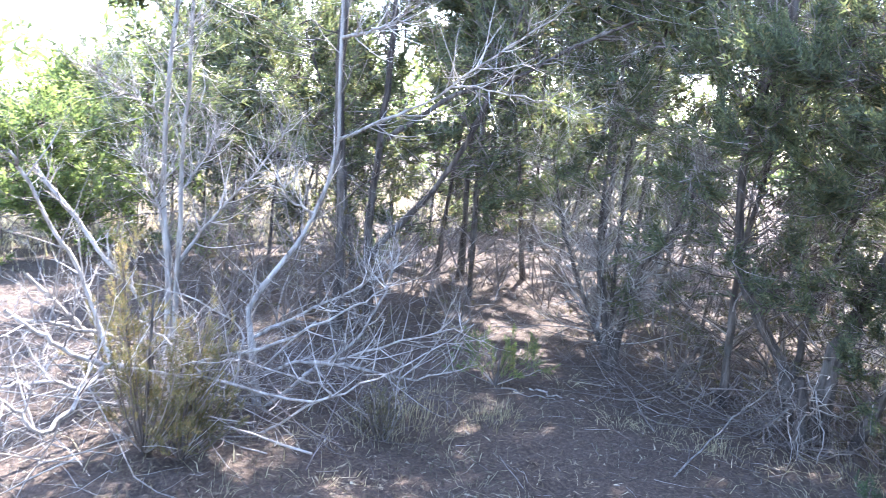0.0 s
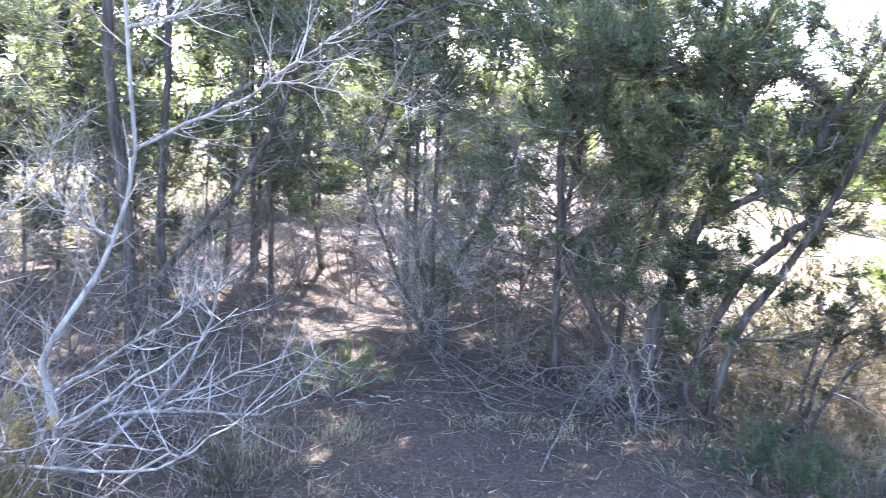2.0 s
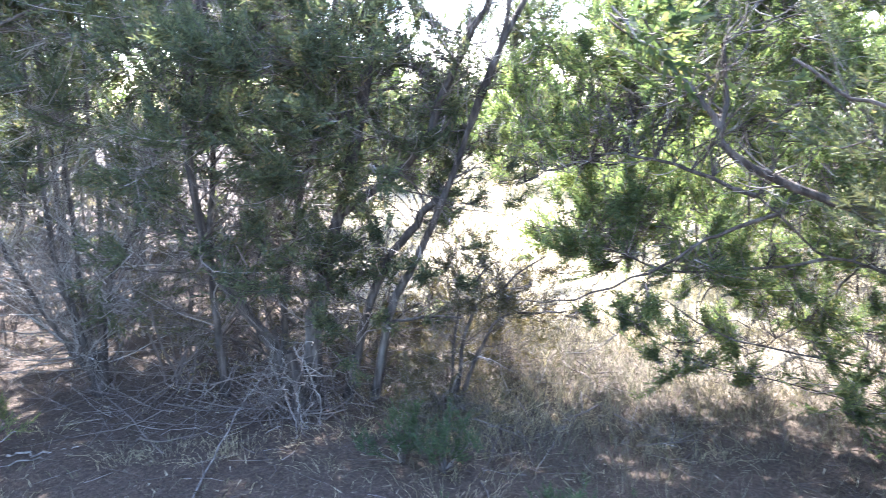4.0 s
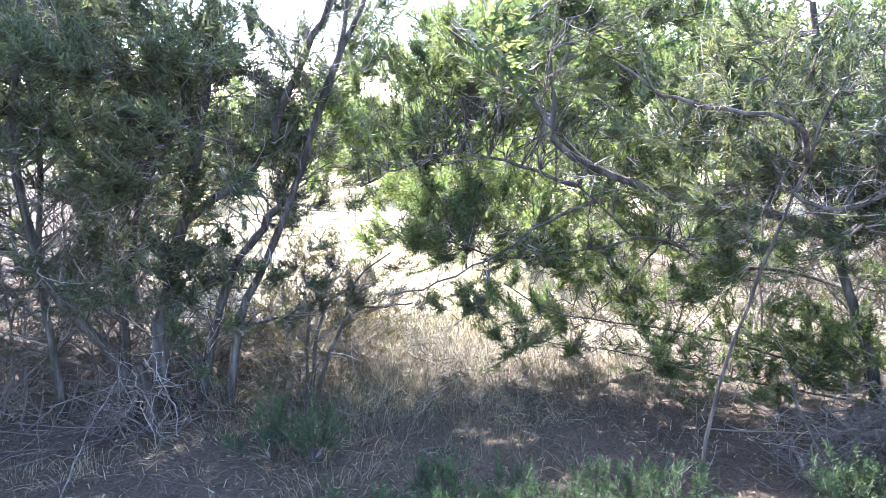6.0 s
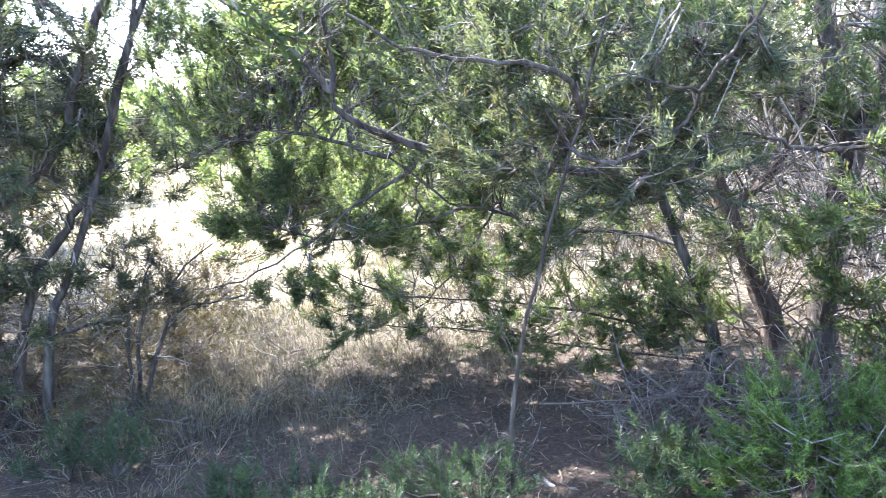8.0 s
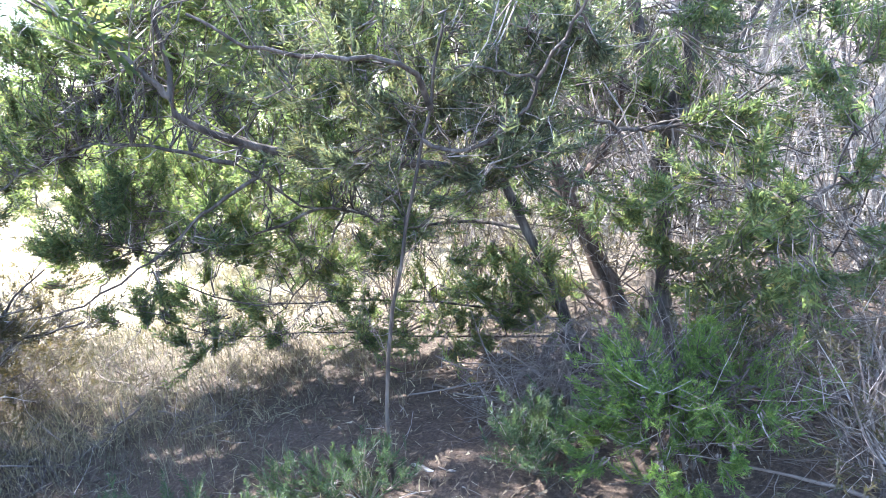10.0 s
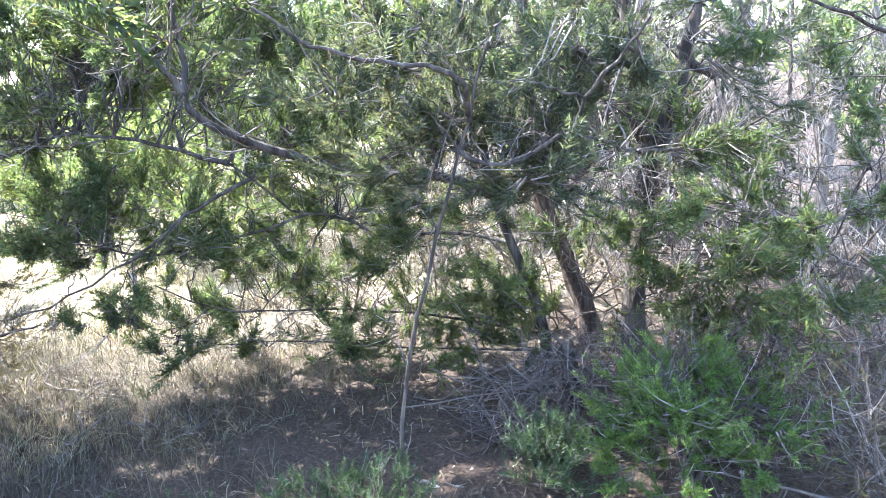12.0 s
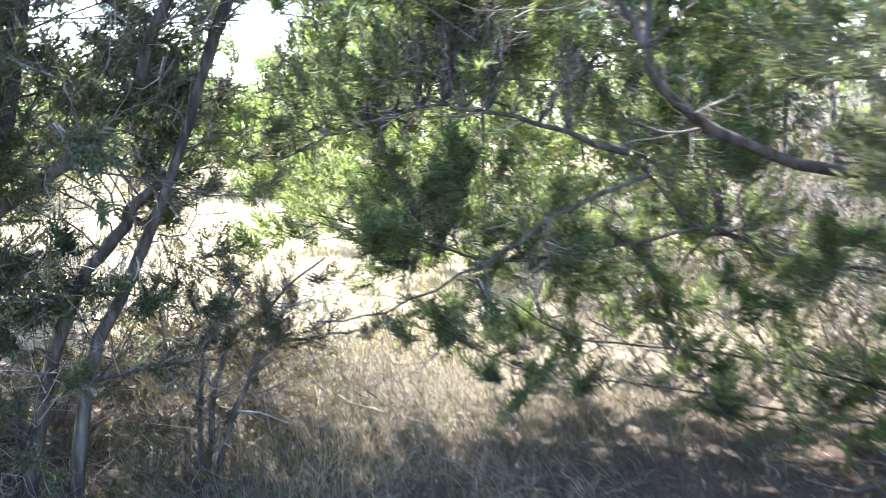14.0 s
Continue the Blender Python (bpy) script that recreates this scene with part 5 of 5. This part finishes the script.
for az, d, h, sp, n, lf in ((26, 6.6, 1.7, 0.9, 9, 0.1), (20, 7.2, 1.8, 0.9, 9, 0.2), (14, 7.0, 1.5, 0.8, 8, 0.1), (8, 7.6, 1.6, 0.9, 8, 0.1), (-3, 7.8, 1.4, 0.8, 8, 0.05), (-8, 6.6, 2.0, 0.9, 10, 0.15)) + (
                        (-12, 7.2, 2.2, 1.0, 10, 0.3), (-16, 6.4, 2.0, 0.9, 9, 0.35), (-19, 7.3, 1.8, 0.9, 8, 0.4), (-23, 6.9, 1.8, 0.8, 8, 0.4), (-29, 6.9, 1.3, 0.7, 7, 0.3), (-21, 6.2, 1.9, 0.8, 8, 0.5), (-25, 6.5, 2.1, 0.9, 9, 0.5), (-31, 6.2, 1.5, 0.8, 8, 0.45), (-14, 5.9, 1.8, 0.8, 8, 0.4), (-34, 6.6, 1.2, 0.7, 7, 0.4), (4, 6.8, 1.3, 0.8, 8, 0.1), (1, 8.2, 1.5, 0.9, 9, 0.05), (11, 6.2, 1.7, 0.9, 9, 0.1), (17, 6.0, 1.6, 0.9, 9, 0.15), (-5, 8.6, 1.4, 0.9, 9, 0.1), (-10, 8.2, 1.9, 1.0, 9, 0.15), (22, 5.8, 1.5, 0.8, 8, 0.1), (7, 8.4, 1.5, 0.9, 8, 0.1)):
    bare_bush("grey thicket of thin bare stems and dead twigs", (-math.sin(radians(az)) * d, math.cos(radians(az)) * d), h, sp, n, 500 + int(az * 7 + d), TWIG, lf, "thicket")
for az, d, h, sp, n, lf in ((-70, 6.6, 1.6, 0.8, 8, 0.1), (-76, 6.9, 2.4, 0.9, 9, 0.1), (-83, 6.2, 2.4, 0.9, 10, 0.1), (-89, 6.6, 2.6, 1.0, 10, 0.05), (-95, 5.8, 2.4, 0.9, 10, 0.05), (-101, 6.2, 2.2, 0.9, 9, 0.1), (-73, 7.6, 3.0, 1.1, 10, 0.1), (-80, 7.4, 3.2, 1.1, 10, 0.1), (-86, 7.8, 3.2, 1.2, 11, 0.05), (-92, 7.0, 3.0, 1.1, 10, 0.05), (-98, 7.2, 3.0, 1.1, 10, 0.05)):
    bare_bush("sunlit pale thicket of bare dead twigs", (-math.sin(radians(az)) * d, math.cos(radians(az)) * d), h, sp, n, 700 + int(-az * 7 + d), TWIG_PALE, lf, "thicket")


for az, d, h, sp, n, lf in ((-58, 6.4, 1.1, 0.8, 7, 0.35), (-64, 5.9, 1.3, 0.8, 8, 0.3), (-69, 6.0, 1.4, 0.8, 8, 0.4), (-74, 6.2, 1.5, 0.8, 8, 0.3), (-79, 5.6, 1.5, 0.8, 8, 0.3), (-86, 5.5, 1.7, 0.8, 8, 0.2), (-92, 5.2, 1.8, 0.8, 8, 0.2), (-98, 5.0, 1.7, 0.8, 8, 0.2)):
    bare_bush("low tangle of grey twigs with dull green tips", (-math.sin(radians(az)) * d, math.cos(radians(az)) * d), h, sp, n, 900 + int(-az * 7 + d), TWIG, lf, "undergrowth")

bare_bush("dull low tangle of grey twigs and faded leaves", (3.55, -0.55, 0.0), 0.75, 0.55, 10, 962, TWIG, 0.25, "undergrowth")
bare_bush("dull low tangle of grey twigs and faded leaves", (4.1, 0.1, 0.0), 0.8, 0.5, 9, 963, TWIG, 0.3, "undergrowth")
bare_bush("bundle of thin grey bare twigs beside the young juniper", (4.02, -0.44, 0.00), 0.75, 0.45, 9, 961, TWIG, 0.05, "undergrowth")
for base, h in (((2.78, 5.16, 0.15), 0.6), ((3.40, 5.03, -0.02), 0.55), ((3.97, 4.97, -0.25), 0.5), ((3.05, 4.3, 0.0), 0.42), ((2.7, 3.85, 0.0), 0.3), ((3.5, 4.25, 0.0), 0.35)):
    bare_bush("low brownish bush of fine twigs and dull leaves", base, h, 0.55, 8, 950 + int(h * 100), TWIG, 0.6, "undergrowth")


# ---- the woods behind ----
def back_tree(x, y, height, spread, seed, leaf, label, group, bare=0.25, n=20):
    rng = np.random.default_rng(seed)
    lean = rng.normal(0, 0.12, 2) * height
    z0 = float(ground_z(x, y) * math.exp(-(x * x + y * y) / 1600))
    line = [(x, y, z0 - 0.05), (x + lean[0] * 0.3, y + lean[1] * 0.3, height * 0.4), (x + lean[0], y + lean[1], height * 0.95)]
    stems = [(line, 0.0055 * height * rng.uniform(0.6, 1.2), 0.009)]
    pads = []
    for k in range(n):
        s = rng.uniform(bare, 1.0)
        a = rng.uniform(0, 2 * np.pi)
        out = spread * (1.08 - s) * rng.uniform(0.3, 1.0)
        pads.append((x + lean[0] * s + math.cos(a) * out, y + lean[1] * s + math.sin(a) * out, z0 + height * s, spread * rng.uniform(0.2, 0.36)))
    far = math.hypot(x, y)
    return juniper(label, stems, (), pads, seed, BARK, leaf, (5, 0.3, 1.0) if far < 11 else (2, 0.3, 0.9), (0.15, 0.26) if far < 12 else (0.28, 0.48), group=group, fine=3,
                   templates=TUFT_FAR, dense=12 if far < 12 else 7, per=6, dead_span=(0.04, 0.9))



# high crowns, mostly above view, set where they shade the clearing's floor
for az, d, h, sp in ((4, 8.8, 5.4, 1.5), (-3, 9.3, 5.4, 1.5), (-9, 8.6, 5.2, 1.3), (-1, 8.8, 5.3, 1.5), (-7, 7.9, 5.2, 1.6), (3, 7.8, 5.3, 1.6)):
    back_tree(-math.sin(radians(az)) * d, math.cos(radians(az)) * d, h, sp, 600 + int(az * 3 + d * 10), LEAF, "tall thin juniper with a high dark crown added for shade", "back junipers", 0.5, 44)
# the last one (-23.5, 7.6) is added, mostly hidden, to shade the grassy rise
for az, d, h, sp in ((24, 10, 4.2, 1.4), (19, 8.6, 3.9, 1.2), (14, 9.8, 4.4, 1.4), (10, 11.5, 5.5, 1.6), (6, 9.0, 4.8, 1.2),
                     (-6, 11.5, 5.0, 1.4), (-11, 9.2, 4.6, 1.3), (-16, 11.5, 4.0, 1.3), (-21, 9.6, 3.6, 1.0), (-25, 12.0, 2.4, 1.2), (2, 15, 5.5, 1.9), (-3, 17, 5.5, 2.0)) + ((-1, 11, 5.2, 1.3), (3.5, 10, 5.0, 1.2), (25.5, 12.5, 5.0, 1.4), (16, 13, 5.4, 1.8), (-9, 14, 5.4, 1.8), (-19, 13, 3.6, 1.6), (12, 8.0, 3.8, 1.0), (22, 8.2, 3.7, 1.1), (-22, 9.4, 4.4, 1.2), (-23.5, 7.6, 4.3, 1.15)):
    back_tree(-math.sin(radians(az)) * d, math.cos(radians(az)) * d, h, sp, 200 + int(az * 3 + d * 10), LEAF, "thin grey-green juniper at the back of the clearing", "back junipers")
for az, d, h, sp in ((33.5, 8.6, 1.5, 1.2), (37, 9.4, 1.5, 1.2), (28.5, 10.5, 2.1, 1.1), (31, 14, 2.0, 1.4), (-29, 17, 2.4, 1.6), (-33, 20, 2.4, 1.8), (-37, 16, 2.3, 1.6), (-42, 18, 2.6, 1.9), (-47, 14, 2.5, 1.6), (-51, 12, 3.2, 1.6), (-55, 17, 4.4, 2.2),
                     (-58, 13, 5.0, 1.9), (-63, 15, 5.4, 2.1), (-68, 11, 5.2, 1.7)):
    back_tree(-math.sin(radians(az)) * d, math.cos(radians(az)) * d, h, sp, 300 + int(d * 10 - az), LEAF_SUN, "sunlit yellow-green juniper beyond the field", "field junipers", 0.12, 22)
for az, d, h, sp in ((26, 9.0, 2.6, 1.3), (22.5, 9.4, 2.8, 1.4), (17, 9.0, 2.8, 1.3), (11.5, 10, 2.8, 1.4), (7, 11.5, 2.8, 1.5), (1, 13.5, 2.6, 1.5), (-4, 14.5, 2.6, 1.6), (-7.5, 10.5, 2.6, 1.3), (-12, 10.8, 2.4, 1.2)):
    back_tree(-math.sin(radians(az)) * d, math.cos(radians(az)) * d, h, sp, 800 + int(az * 3 + d * 10), LEAF, "low grey-green juniper scrub behind the trees", "low scrub", 0.06, 16)
for az, d, h, sp in ((-67, 8.6, 2.6, 1.2), (-73, 9.0, 2.8, 1.3), (-79, 8.4, 2.8, 1.3), (-85, 8.0, 2.8, 1.3), (-91, 7.8, 2.8, 1.3), (-98, 7.4, 2.8, 1.3)):
    back_tree(-math.sin(radians(az)) * d, math.cos(radians(az)) * d, h, sp, 850 + int(-az * 3 + d * 10), LEAF, "low grey-green juniper scrub behind the trees", "low scrub", 0.06, 16)


for az, d, h, sp in ((-45, 10.4, 1.5, 0.9), (-47.5, 8.4, 2.2, 1.1), (-51, 9.6, 2.6, 1.3), (-54.5, 8.0, 2.5, 1.1), (-58, 9.2, 2.8, 1.3), (-61.5, 8.0, 2.7, 1.2), (-65, 9.4, 2.8, 1.3), (-69, 8.2, 2.8, 1.2)):
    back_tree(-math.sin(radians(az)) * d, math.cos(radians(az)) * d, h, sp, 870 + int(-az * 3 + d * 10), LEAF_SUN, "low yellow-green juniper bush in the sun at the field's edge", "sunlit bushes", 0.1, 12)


def far_woods():
    rng = np.random.default_rng(95)
    n = 5000
    az = rng.uniform(-125, 70, n)
    d = rng.uniform(21, 38, n)
    gap = (az < -20) & (az > -52)
    bumpy = 0.75 + 0.25 * np.sin(az * 0.7) * np.sin(az * 0.23 + 1)
    top = np.where(gap, 2.1 + 0.02 * (d - 20), 4.8) * bumpy
    z = rng.uniform(0.1, 1.0, n) * top
    c = np.stack([-np.sin(np.radians(az)) * d, np.cos(np.radians(az)) * d, z], -1)
    v = tufts(c, rng.normal(0, 0.5, (n, 3)) + [0, 0, 0.6], rng.uniform(0.6, 1.3, n), TUFT_FAR, rng)
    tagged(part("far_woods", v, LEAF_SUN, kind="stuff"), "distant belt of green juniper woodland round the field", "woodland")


far_woods()
# unseen trees added behind the camera to hold back light from the open sky
for az, d, h, sp in ((78, 5.6, 4.4, 1.5), (108, 5.0, 4.2, 1.5), (138, 5.4, 4.6, 1.6), (168, 5.0, 4.4, 1.5), (-160, 5.6, 4.6, 1.6), (-132, 5.2, 4.4, 1.5)):
    back_tree(-math.sin(radians(az)) * d, math.cos(radians(az)) * d, h, sp, 640 + int(az + d * 10), LEAF, "unseen grey-green juniper added to block skylight", "back junipers", 0.15, 24)
for az, d, h, sp in ((-72, 8.0, 5.2, 1.2), (-77, 9.5, 5.6, 1.4), (-82, 7.6, 5.0, 1.2), (-87, 9.0, 5.4, 1.4), (-93, 7.4, 5.2, 1.3), (-99, 8.6, 5.4, 1.4), (-80, 12, 5.6, 1.8), (-90, 13, 5.6, 1.8), (-70, 9.5, 5.0, 1.4), (-85, 10.5, 5.4, 1.6), (-96, 11, 5.4, 1.7), (-74, 13, 5.4, 1.9), (-104, 8, 5.2, 1.4)):
    back_tree(-math.sin(radians(az)) * d, math.cos(radians(az)) * d, h, sp, 400 + int(d * 10 - az), LEAF, "grey juniper with bare lower twigs in the wood", "wood junipers", 0.6, 7)
